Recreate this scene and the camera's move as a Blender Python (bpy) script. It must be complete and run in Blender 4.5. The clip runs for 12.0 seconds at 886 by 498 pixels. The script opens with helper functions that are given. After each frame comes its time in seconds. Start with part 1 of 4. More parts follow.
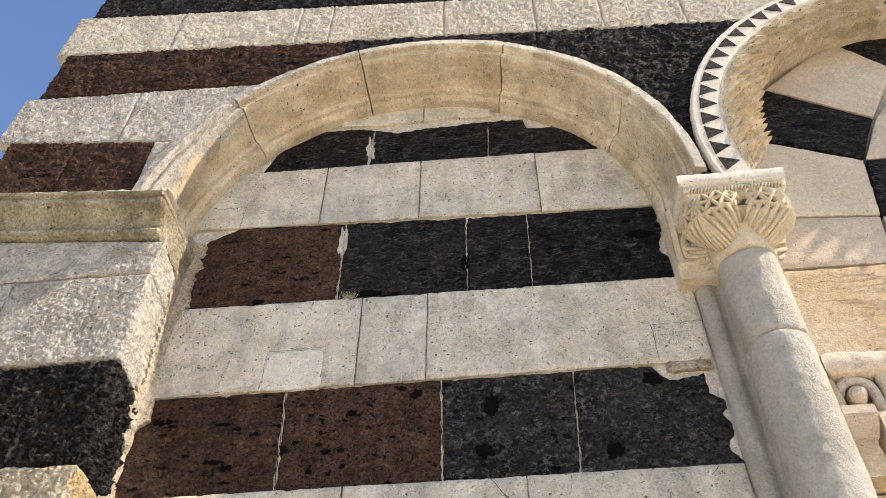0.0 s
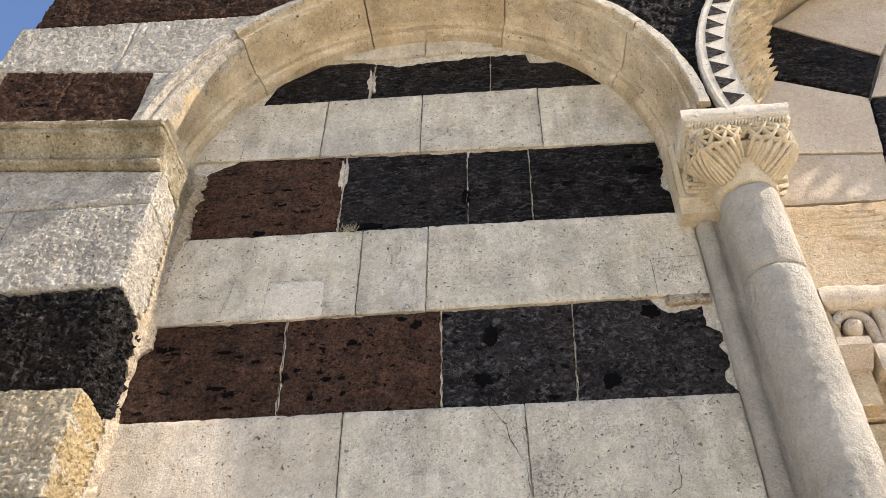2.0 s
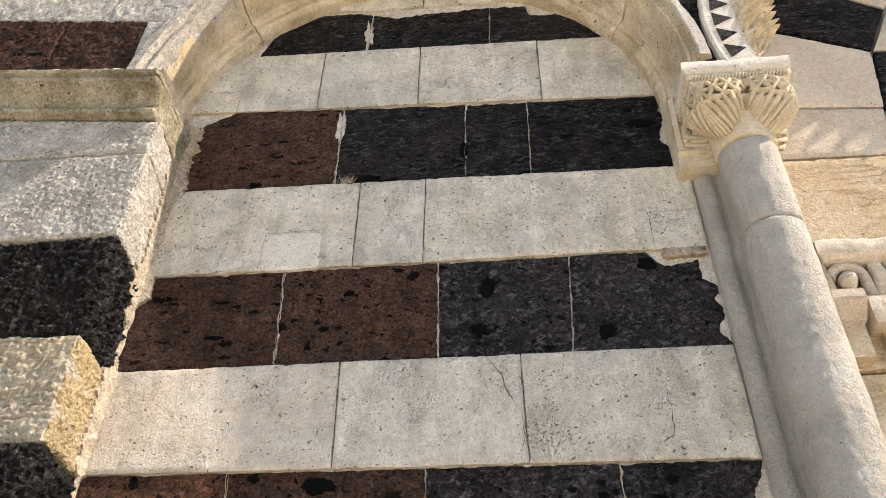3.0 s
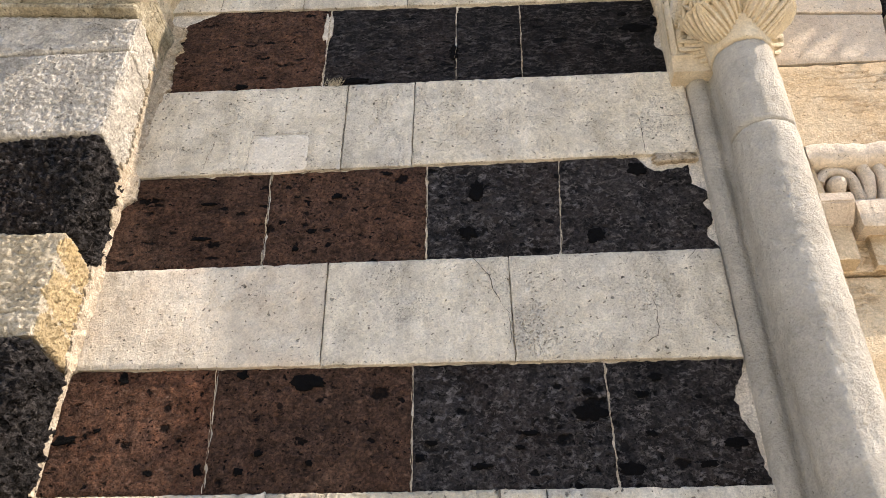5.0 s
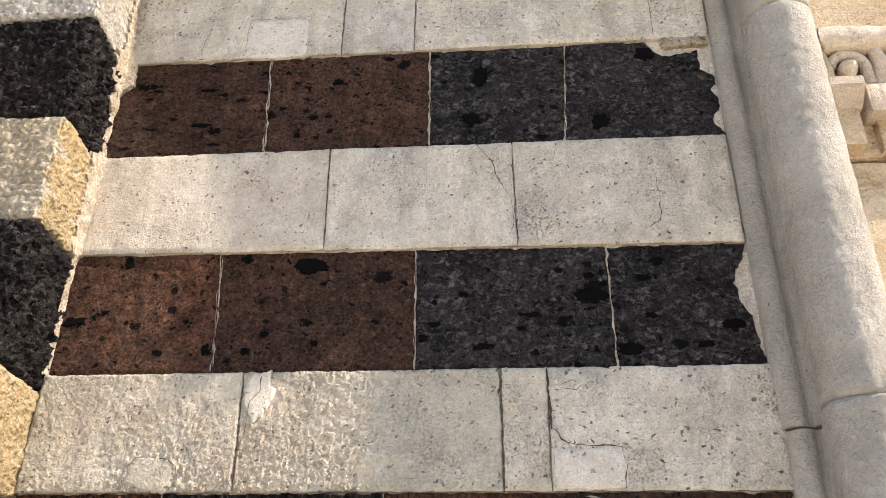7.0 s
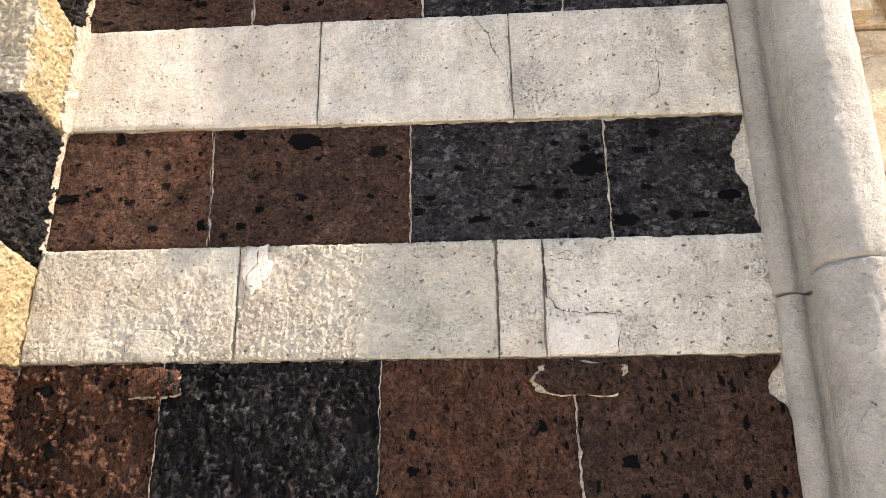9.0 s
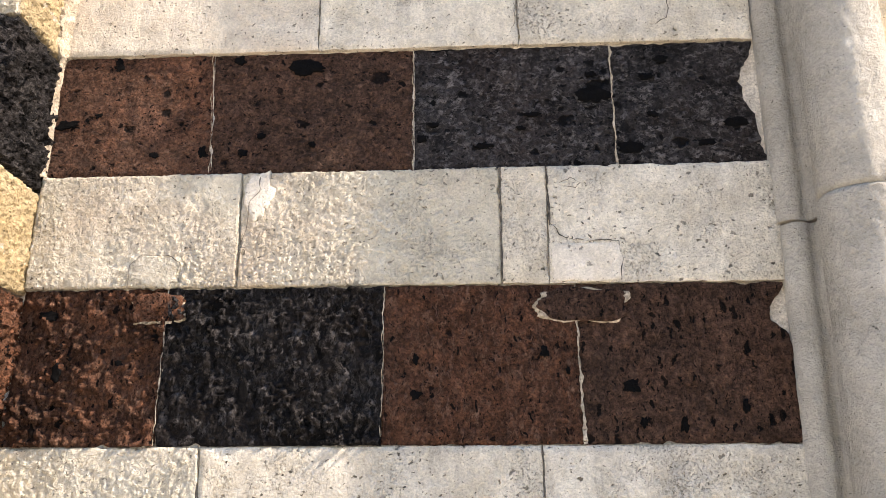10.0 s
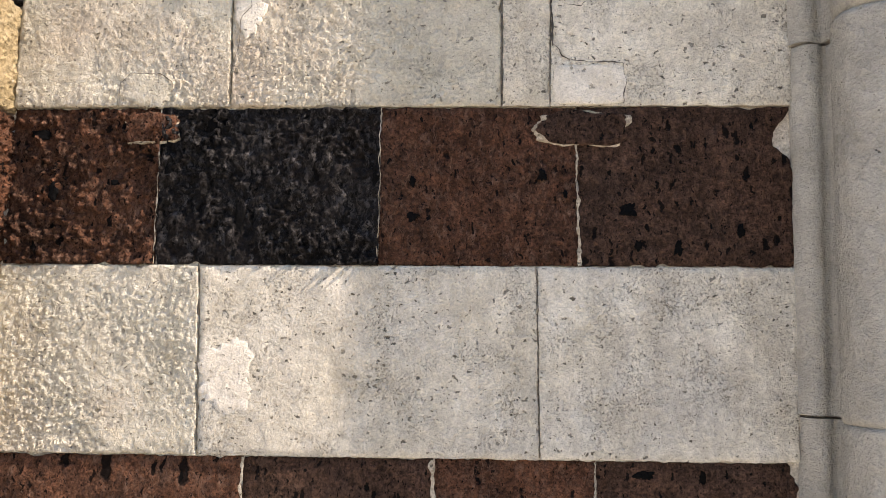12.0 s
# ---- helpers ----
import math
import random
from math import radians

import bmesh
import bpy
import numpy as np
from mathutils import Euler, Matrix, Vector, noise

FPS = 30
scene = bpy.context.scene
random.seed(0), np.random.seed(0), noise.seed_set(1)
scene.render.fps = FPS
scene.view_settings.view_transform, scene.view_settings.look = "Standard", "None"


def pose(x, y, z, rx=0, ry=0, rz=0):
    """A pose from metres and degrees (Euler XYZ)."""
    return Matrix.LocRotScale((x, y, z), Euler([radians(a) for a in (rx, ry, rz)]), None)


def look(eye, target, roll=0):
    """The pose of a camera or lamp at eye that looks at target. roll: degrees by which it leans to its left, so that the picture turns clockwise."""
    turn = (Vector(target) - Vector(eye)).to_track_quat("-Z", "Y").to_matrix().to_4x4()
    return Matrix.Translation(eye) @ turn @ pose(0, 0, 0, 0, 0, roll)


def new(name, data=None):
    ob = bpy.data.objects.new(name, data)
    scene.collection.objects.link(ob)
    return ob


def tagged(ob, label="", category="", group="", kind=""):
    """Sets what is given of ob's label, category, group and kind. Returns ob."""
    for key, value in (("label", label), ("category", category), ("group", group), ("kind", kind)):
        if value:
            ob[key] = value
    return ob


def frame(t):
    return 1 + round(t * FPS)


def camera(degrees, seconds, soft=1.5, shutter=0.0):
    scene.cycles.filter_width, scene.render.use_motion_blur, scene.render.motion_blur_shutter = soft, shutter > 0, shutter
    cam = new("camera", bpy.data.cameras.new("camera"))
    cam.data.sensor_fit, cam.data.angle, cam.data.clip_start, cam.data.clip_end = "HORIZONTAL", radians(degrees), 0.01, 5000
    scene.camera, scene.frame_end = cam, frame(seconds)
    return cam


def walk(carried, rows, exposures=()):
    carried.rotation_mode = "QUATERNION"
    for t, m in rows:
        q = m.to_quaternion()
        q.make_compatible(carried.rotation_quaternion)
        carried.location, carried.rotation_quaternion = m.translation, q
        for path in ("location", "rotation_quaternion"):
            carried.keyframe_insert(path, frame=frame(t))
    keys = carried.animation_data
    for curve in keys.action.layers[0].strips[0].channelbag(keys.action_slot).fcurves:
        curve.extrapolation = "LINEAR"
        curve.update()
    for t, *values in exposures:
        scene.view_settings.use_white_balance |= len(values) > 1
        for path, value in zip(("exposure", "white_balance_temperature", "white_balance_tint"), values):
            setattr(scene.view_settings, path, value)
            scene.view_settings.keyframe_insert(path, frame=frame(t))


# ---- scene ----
cam = camera(57.8, 12.0, soft=0.8)
# seconds, x, y, z, and the turns about x, y and z in degrees
ROWS = [
    (0, 0.3025, -2.0044, 1.8602, 136.279, -0.321, 6.42),
    (0.5, 0.3004, -1.9933, 1.8532, 135.628, -0.432, 6.35),
    (1, 0.2959, -1.9895, 1.8464, 134.824, -0.49, 6.163),
    (1.5, 0.2916, -1.9821, 1.8364, 133.769, -0.576, 6.086),
    (2, 0.2931, -1.9732, 1.8249, 132.513, -0.691, 5.95),
    (2.5, 0.2893, -1.9621, 1.8135, 131.082, -0.742, 5.727),
    (3, 0.2904, -1.9542, 1.8033, 129.734, -0.822, 5.544),
    (5, 0.2865, -1.9083, 1.7598, 124.31, -0.773, 4.564),
    (5.5, 0.2905, -1.8983, 1.7466, 122.577, -0.62, 4.603),
    (6, 0.2866, -1.8874, 1.7332, 120.902, -0.728, 4.62),
    (6.5, 0.2846, -1.8827, 1.7247, 119.35, -0.886, 4.637),
    (7, 0.285, -1.8753, 1.7086, 117.741, -0.983, 4.678),
    (9, 0.2787, -1.8395, 1.6417, 110.855, -0.468, 4.426),
    (9.5, 0.2738, -1.8274, 1.6192, 109.196, -0.698, 4.414),
    (10, 0.2724, -1.8197, 1.6002, 107.001, -0.701, 4.421),
    (10.5, 0.279, -1.807, 1.5799, 104.582, -0.547, 4.527),
    (11, 0.2777, -1.7961, 1.5622, 101.987, -0.793, 4.402),
    (11.5, 0.2806, -1.7887, 1.5483, 99.37, -1.181, 4.308),
    (12, 0.2813, -1.7906, 1.5414, 96.359, -1.444, 4.398),
]
walk(cam, [(t, pose(x, y, z, rx, ry, rz)) for t, x, y, z, rx, ry, rz in ROWS], exposures=[(0.0, 0.99, 7450, 19), (2.0, 0.95, 7450, 19), (3.0, 1.00, 7450, 19), (5.5, 1.10, 7500, 20), (7.0, 1.10, 7500, 20), (9.0, 1.44, 7500, 21), (9.6, 1.38, 7500, 21), (10.5, 1.32, 7500, 21), (11.0, 1.16, 7500, 21), (11.5, 1.18, 7500, 21), (12.0, 1.06, 7500, 21)])

# ---- light: clear sky, a high sun that grazes the facade ----
SUN = Vector((1.0, -0.184, 0.98)).normalized()
world = bpy.data.worlds.new("sky")
scene.world = world
world.use_nodes = True
sky = world.node_tree.nodes.new("ShaderNodeTexSky")
sky.sky_type, sky.sun_disc = "NISHITA", False
sky.air_density, sky.ozone_density, sky.dust_density = 1.3, 9.0, 0.0
sky.sun_elevation = math.asin(SUN.z)
sky.sun_rotation = math.atan2(SUN.x, SUN.y)
world.node_tree.links.new(sky.outputs[0], world.node_tree.nodes["Background"].inputs[0])
world.node_tree.nodes["Background"].inputs[1].default_value = 0.12
sun = new("sun", bpy.data.lights.new("sun", "SUN"))
sun.data.energy, sun.data.angle, sun.data.color = 4.3, radians(0.5), (1.0, 0.955, 0.87)
sun.matrix_world = look((4, -1, 6), Vector((4, -1, 6)) - SUN)


# ---- materials ----
def stone(name, ramp, spread=0.1, scale=11.0, blobs=(), blob_dark=0.3, bump=0.3, stain=(0.5, 0.42, 0.3), stained=0.25, grain=190.0, contrast=0.25, rough=0.9, depth=0.010, hue=0.0, fleck=None, streak=0.0, lichen=0.0, vein=None, bed=(1.0, 1.0, 1.0)):
    """Procedural stone: ramp holds two base colours mixed by cloudy noise; blobs are hollows or dark inclusions, as
    rows of (cells per metre, share of cells filled, least and greatest radius in cells, stretch along x, y and z,
    depth); stain is a patina, in RUGGED and ROSY also painted bounce light."""
    m = bpy.data.materials.new(name)
    m.use_nodes = True
    nt = m.node_tree
    N, L = nt.nodes, nt.links
    b = N["Principled BSDF"]
    co = N.new("ShaderNodeNewGeometry").outputs["Position"]
    info = N.new("ShaderNodeObjectInfo")

    def put(sock, val):
        if isinstance(val, bpy.types.NodeSocket):
            L.new(val, sock)
        elif isinstance(val, tuple) and len(val) == 3 and sock.type == "RGBA":
            sock.default_value = (*val, 1.0)
        else:
            sock.default_value = val

    def noise_of(s, detail=6.0, rough_=0.6, vec=None, dist=0.0, out="Fac"):
        n = N.new("ShaderNodeTexNoise")
        n.inputs["Scale"].default_value, n.inputs["Detail"].default_value = s, detail
        n.inputs["Roughness"].default_value, n.inputs["Distortion"].default_value = rough_, dist
        L.new(vec if vec is not None else co, n.inputs["Vector"])
        return n.outputs[out]

    def remap(v, a, z, lo=0.0, hi=1.0):
        r = N.new("ShaderNodeMapRange")
        for k, val in zip((1, 2, 3, 4), (a, z, lo, hi)):
            r.inputs[k].default_value = val
        L.new(v, r.inputs[0])
        return r.outputs[0]

    def mix(kind, fac, a, c):
        x = N.new("ShaderNodeMix")
        x.data_type, x.blend_type = "RGBA", kind
        for sock, val in ((x.inputs[0], fac), (x.inputs[6], a), (x.inputs[7], c)):
            put(sock, val)
        return x.outputs[2]

    def maths(op, a, c):
        x = N.new("ShaderNodeMath")
        x.operation = op
        for sock, val in zip(x.inputs, (a, c)):
            put(sock, val)
        return x.outputs[0]

    def vmath(op, a, c, d=None):
        x = N.new("ShaderNodeVectorMath")
        x.operation = op
        for sock, val in zip(x.inputs, (a, c, d)):
            if val is not None:
                put(sock, val)
        return x.outputs[0]

    def grey(v):
        g = N.new("ShaderNodeCombineColor")
        for k in range(3):
            L.new(v, g.inputs[k])
        return g.outputs[0]

    # every block gets its own stretch of the pattern
    vec = vmath("MULTIPLY_ADD", info.outputs["Random"], (31.0, 17.0, 23.0), co)
    warp = vmath("MULTIPLY_ADD", vmath("SUBTRACT", noise_of(38.0, 3.0, 0.6, vec, 0.0, "Color"), (0.5, 0.5, 0.5)), (0.035, 0.035, 0.035), vec)

    cloud = noise_of(scale, 8.0, 0.68, vec, 0.3)
    col = mix("MIX", remap(cloud, 0.36, 0.64), ramp[0], ramp[1])
    big = noise_of(2.6, 6.0, 0.65, vec)
    col = mix("MIX", remap(big, 0.46, 0.72, 0.0, stained), col, stain)
    tone = remap(info.outputs["Random"], 0.0, 1.0, 1.0 - spread, 1.0 + spread)
    col = mix("MULTIPLY", 1.0, col, grey(tone))
    if hue:
        odd = maths("FRACT", maths("MULTIPLY", info.outputs["Random"], 7.31), 0.0)
        col = mix("MULTIPLY", remap(odd, 0.0, 1.0, 0.0, hue), col, (0.92, 0.965, 1.03))
    gr = noise_of(grain, 4.0, 0.75, vec)
    col = mix("MULTIPLY", 1.0, col, grey(remap(gr, 0.37, 0.63, 1.0 - contrast, 1.0 + contrast)))
    mid = noise_of(55.0, 4.0, 0.7, warp)
    col = mix("MULTIPLY", 1.0, col, grey(remap(mid, 0.36, 0.64, 1.0 - contrast * 0.75, 1.0 + contrast * 0.75)))
    height = maths("ADD", maths("MULTIPLY", gr, 0.35), maths("ADD", maths("MULTIPLY", mid, 0.7), maths("MULTIPLY", cloud, 0.6)))
    if streak:
        sk = noise_of(1.0, 5.0, 0.62, vmath("MULTIPLY", vec, (15.0, 15.0, 3.2)))
        col = mix("MULTIPLY", 1.0, col, grey(remap(sk, 0.36, 0.68, 1.0 + streak * 0.45, 1.0 - streak)))
    if fleck:
        fl = maths("MULTIPLY", remap(noise_of(62.0, 5.0, 0.72, vmath("MULTIPLY", warp, bed)), 0.49, 0.64), remap(noise_of(15.0, 4.0, 0.65, vec), 0.36, 0.62))
        col = mix("MIX", maths("MULTIPLY", fl, 0.85), col, fleck)
        height = maths("ADD", height, maths("MULTIPLY", fl, 0.5))
    if lichen:
        specks = maths("MULTIPLY", remap(noise_of(210.0, 3.0, 0.65, vec), 0.54, 0.64), remap(noise_of(7.5, 5.0, 0.7, warp), 0.47, 0.66))
        col = mix("MIX", maths("MULTIPLY", specks, lichen), col, (0.13, 0.118, 0.092))
        height = maths("SUBTRACT", height, maths("MULTIPLY", specks, 0.4))
    if vein:
        vn = noise_of(1.0, 6.0, 0.62, vmath("MULTIPLY", warp, (2.2, 9.0, 26.0)), 0.6)
        line = maths("MULTIPLY", remap(maths("ABSOLUTE", maths("SUBTRACT", vn, 0.5), 0.0), 0.0, 0.035, 1.0, 0.0), remap(big, 0.42, 0.6))
        col = mix("MIX", maths("MULTIPLY", line, 0.75), col, vein)
        height = maths("SUBTRACT", height, maths("MULTIPLY", line, 0.6))
    dark = tuple(c * blob_dark for c in ramp[0])
    for cells, share, r0, r1, stretch, deep in blobs:
        sv = vmath("MULTIPLY", warp, tuple(float(q) for q in stretch))
        v = N.new("ShaderNodeTexVoronoi")
        v.inputs["Scale"].default_value = cells
        L.new(sv, v.inputs["Vector"])
        sep = N.new("ShaderNodeSeparateColor")
        L.new(v.outputs["Color"], sep.inputs[0])
        size = remap(sep.outputs[1], 0.0, 1.0, r0, r1)
        gap = maths("SUBTRACT", size, v.outputs["Distance"])
        spot = maths("MULTIPLY", remap(gap, -0.03, 0.05), maths("LESS_THAN", sep.outputs[0], share))
        depth_of = remap(sep.outputs[2], 0.0, 1.0, 0.6 if blob_dark > 0.2 else 0.88, 1.0)
        spot = maths("MULTIPLY", spot, depth_of)
        col = mix("MIX", spot, col, dark)
        height = maths("SUBTRACT", height, maths("MULTIPLY", spot, deep))
    L.new(col, b.inputs["Base Color"])
    b.inputs["Roughness"].default_value = rough
    b.inputs["Specular IOR Level"].default_value = 0.12
    bp = N.new("ShaderNodeBump")
    bp.inputs["Strength"].default_value, bp.inputs["Distance"].default_value = min(1.0, 1.25 * bump), 1.4 * depth
    L.new(height, bp.inputs["Height"])
    L.new(bp.outputs[0], b.inputs["Normal"])
    return m


FINE = [(140, 0.13, 0.14, 0.32, (1, 1, 1.1), 0.9), (70, 0.24, 0.12, 0.30, (0.9, 1, 1.2), 1.4), (28, 0.08, 0.06, 0.16, (0.8, 1, 1.3), 1.5)]
SOFT = [(120, 0.10, 0.10, 0.26, (1, 1, 1), 0.6), (40, 0.05, 0.05, 0.15, (1, 1, 1.2), 1.0)]
LIME = stone("pale_limestone", ((0.61, 0.55, 0.43), (0.79, 0.73, 0.60)), 0.06, 8, FINE, 0.22, 0.8, (0.50, 0.475, 0.42), 0.6, 170, 0.15, hue=0.35, streak=0.16, lichen=0.6)
# orange stain of RUGGED and ROSY: iron, plus painted warm bounce off the yellow flank
RUGGED = stone("weathered_limestone", ((0.61, 0.56, 0.44), (0.74, 0.69, 0.56)), 0.04, 9, FINE, 0.35, 1.0, (0.64, 0.50, 0.37), 0.55, 130, 0.12, depth=0.018, lichen=0.3)
ROSY = stone("iron_and_bounce_tinted_limestone", ((0.60, 0.53, 0.42), (0.75, 0.69, 0.57)), 0.05, 8, FINE, 0.25, 0.7, (0.64, 0.49, 0.36), 0.7, 170, 0.13, streak=0.12, lichen=0.4)
GREY = stone("grey_lichened_limestone", ((0.50, 0.465, 0.395), (0.74, 0.70, 0.61)), 0.06, 14, FINE, 0.25, 1.0, (0.40, 0.37, 0.31), 0.6, 130, 0.24, depth=0.020, lichen=0.8)
CREAM = stone("cream_limestone", ((0.60, 0.495, 0.335), (0.76, 0.675, 0.51)), 0.05, 7, [(120, 0.26, 0.12, 0.3, (1, 1, 1), 0.7), (42, 0.15, 0.08, 0.22, (1, 1, 1), 1.0)], 0.2, 0.9, (0.50, 0.36, 0.19), 0.6, 160, 0.15, streak=0.14, lichen=0.75)
CARVED = stone("carved_cream_limestone", ((0.60, 0.505, 0.35), (0.76, 0.68, 0.52)), 0.04, 9, SOFT, 0.35, 0.7, (0.54, 0.41, 0.23), 0.6, 150, 0.12, streak=0.1)
YELLOW = stone("yellow_tuff", ((0.37, 0.29, 0.165), (0.49, 0.395, 0.245)), 0.04, 8, [(60, 0.25, 0.1, 0.3, (0.6, 1, 1.6), 0.9)], 0.4, 1.0, (0.50, 0.36, 0.17), 0.7, 110, 0.16, depth=0.018)
TOOLED = stone("tooled_tuff", ((0.40, 0.35, 0.26), (0.55, 0.50, 0.395)), 0.04, 9, [(60, 0.2, 0.1, 0.3, (0.6, 1, 1.6), 0.9)], 0.4, 1.0, (0.50, 0.41, 0.26), 0.6, 110, 0.18, depth=0.018)
GOLD = stone("golden_veined_limestone", ((0.54, 0.41, 0.255), (0.67, 0.56, 0.40)), 0.06, 5, [(60, 0.16, 0.08, 0.24, (0.7, 1, 1.4), 0.6)], 0.4, 0.6, (0.62, 0.40, 0.20), 0.6, 150, 0.16, vein=(0.36, 0.23, 0.11))
PINK = stone("rosy_limestone", ((0.57, 0.47, 0.365), (0.67, 0.58, 0.46)), 0.06, 6, [(130, 0.18, 0.12, 0.3, (1, 1, 1), 0.6), (45, 0.08, 0.06, 0.2, (1, 1, 1), 0.9)], 0.3, 0.6, (0.66, 0.57, 0.43), 0.5, 170, 0.14, lichen=0.45)
FLAT, ROUND, TALL = (0.42, 1, 1.35), (0.78, 1, 1.2), (1.35, 1, 0.5)


def dark_blobs(stretch):
    return [(16, 0.16, 0.10, 0.32, stretch, 2.6), (36, 0.24, 0.10, 0.36, stretch, 1.8), (80, 0.34, 0.12, 0.38, stretch, 1.3), (170, 0.36, 0.12, 0.36, stretch, 0.8)]


def basalt(name, stretch, lift=1.0, relief=0.015):
    lo, hi = (0.0042, 0.0038, 0.0039), (0.023, 0.0207, 0.0202)
    return stone(name, (tuple(c * lift for c in lo), tuple(c * lift for c in hi)), 0.25, 14, dark_blobs(stretch), 0.05, 1.0, (0.036, 0.024, 0.019), 0.5, 120, 0.62, 0.8, relief, fleck=(0.185 * lift, 0.172 * lift, 0.166 * lift), bed=stretch)


def trachyte(name, stretch, lift=1.0, relief=0.015, dull=0.0):
    lo, hi = (0.042, 0.0180 + 0.004 * dull, 0.0095 + 0.004 * dull), (0.125, 0.055 + 0.010 * dull, 0.031 + 0.011 * dull)
    return stone(name, (tuple(c * lift for c in lo), tuple(c * lift for c in hi)), 0.25, 13, dark_blobs(stretch), 0.035, 1.0, (0.058, 0.038, 0.029), 0.6, 120, 0.58, 0.85, relief, fleck=(0.24 * lift, 0.14 * lift, 0.096 * lift), bed=stretch)


BLACK, BLACK_ROUND, BLACK_TALL = basalt("black_basalt", FLAT), basalt("black_basalt_blotched", ROUND, 1.65), basalt("black_basalt_upright_grain", TALL, 1.05, 0.02)
BROWN, BROWN_ROUND, BROWN_TALL = trachyte("brown_trachyte", FLAT, 0.85, 0.015, 1.0), trachyte("brown_trachyte_blotched", ROUND, 1.2, 0.015, 0.2), trachyte("brown_trachyte_upright_grain", TALL, 1.3, 0.018)
UMBER, UMBER_TALL = trachyte("umber_trachyte_blotched", ROUND, 1.1, 0.015, 1.0), trachyte("umber_trachyte_upright_grain", TALL, 0.8, 0.018, 1.2)
MORTAR = stone("lime_mortar", ((0.48, 0.435, 0.355), (0.66, 0.61, 0.52)), 0.03, 20, [(90, 0.3, 0.1, 0.3, (1, 1, 1), 0.6)], 0.5, 0.6, (0.42, 0.33, 0.22), 0.5)
WHITE = stone("white_repair_stone", ((0.66, 0.605, 0.50), (0.79, 0.735, 0.625)), 0.03, 12, FINE, 0.4, 0.6, (0.60, 0.55, 0.46), 0.5, 170, 0.12)
JOINT = stone("tan_joint_mortar", ((0.33, 0.275, 0.20), (0.56, 0.49, 0.385)), 0.03, 26, [(90, 0.35, 0.1, 0.32, (1, 1, 1), 0.9)], 0.35, 0.9, (0.40, 0.30, 0.17), 0.6, 150, 0.3)
COLUMN = stone("grey_column_limestone", ((0.42, 0.398, 0.34), (0.55, 0.525, 0.455)), 0.04, 7, SOFT, 0.35, 0.9, (0.50, 0.46, 0.38), 0.5, 150, 0.10, depth=0.014)
PATINA = stone("olive_stained_limestone", ((0.24, 0.21, 0.14), (0.52, 0.475, 0.36)), 0.05, 6, FINE, 0.25, 1.0, (0.24, 0.18, 0.085), 0.85, 120, 0.28, depth=0.016, lichen=0.8)
PAVE = stone("pale_paving", ((0.57, 0.50, 0.39), (0.68, 0.61, 0.49)), 0.05, 3, [(30, 0.3, 0.1, 0.3, (1, 1, 1), 0.5)], 0.5, 0.4)
CRACK = stone("dark_crack", ((0.05, 0.045, 0.038), (0.10, 0.09, 0.075)), 0.0, 30)
GLASSY = stone("black_glassy_inclusion", ((0.0010, 0.0010, 0.0012), (0.0028, 0.0027, 0.0028)), 0.1, 60, (), 0.3, 1.0, (0.002, 0.002, 0.002), 0.3, 160, 0.5, 0.95)
STRAW = stone("dry_grass", ((0.24, 0.22, 0.16), (0.36, 0.33, 0.26)), 0.1, 60)


# ---- helpers for meshes ----
def mesh_of(name, verts, faces, material, smooth=True):
    me = bpy.data.meshes.new(name)
    me.from_pydata([tuple(v) for v in verts], [], faces)
    me.materials.append(material)
    if smooth:
        me.polygons.foreach_set("use_smooth", [True] * len(me.polygons))
    me.update()
    if smooth:
        me.set_sharp_from_angle(angle=radians(48))
    return me


def piece(name, me, parent=None, label=""):
    ob = new(name, me)
    if parent is not None:
        ob.parent = parent
    if label:
        ob["label"] = label
    return ob


def hill(x, y, z):
    return noise.noise(Vector((x, y, z)))


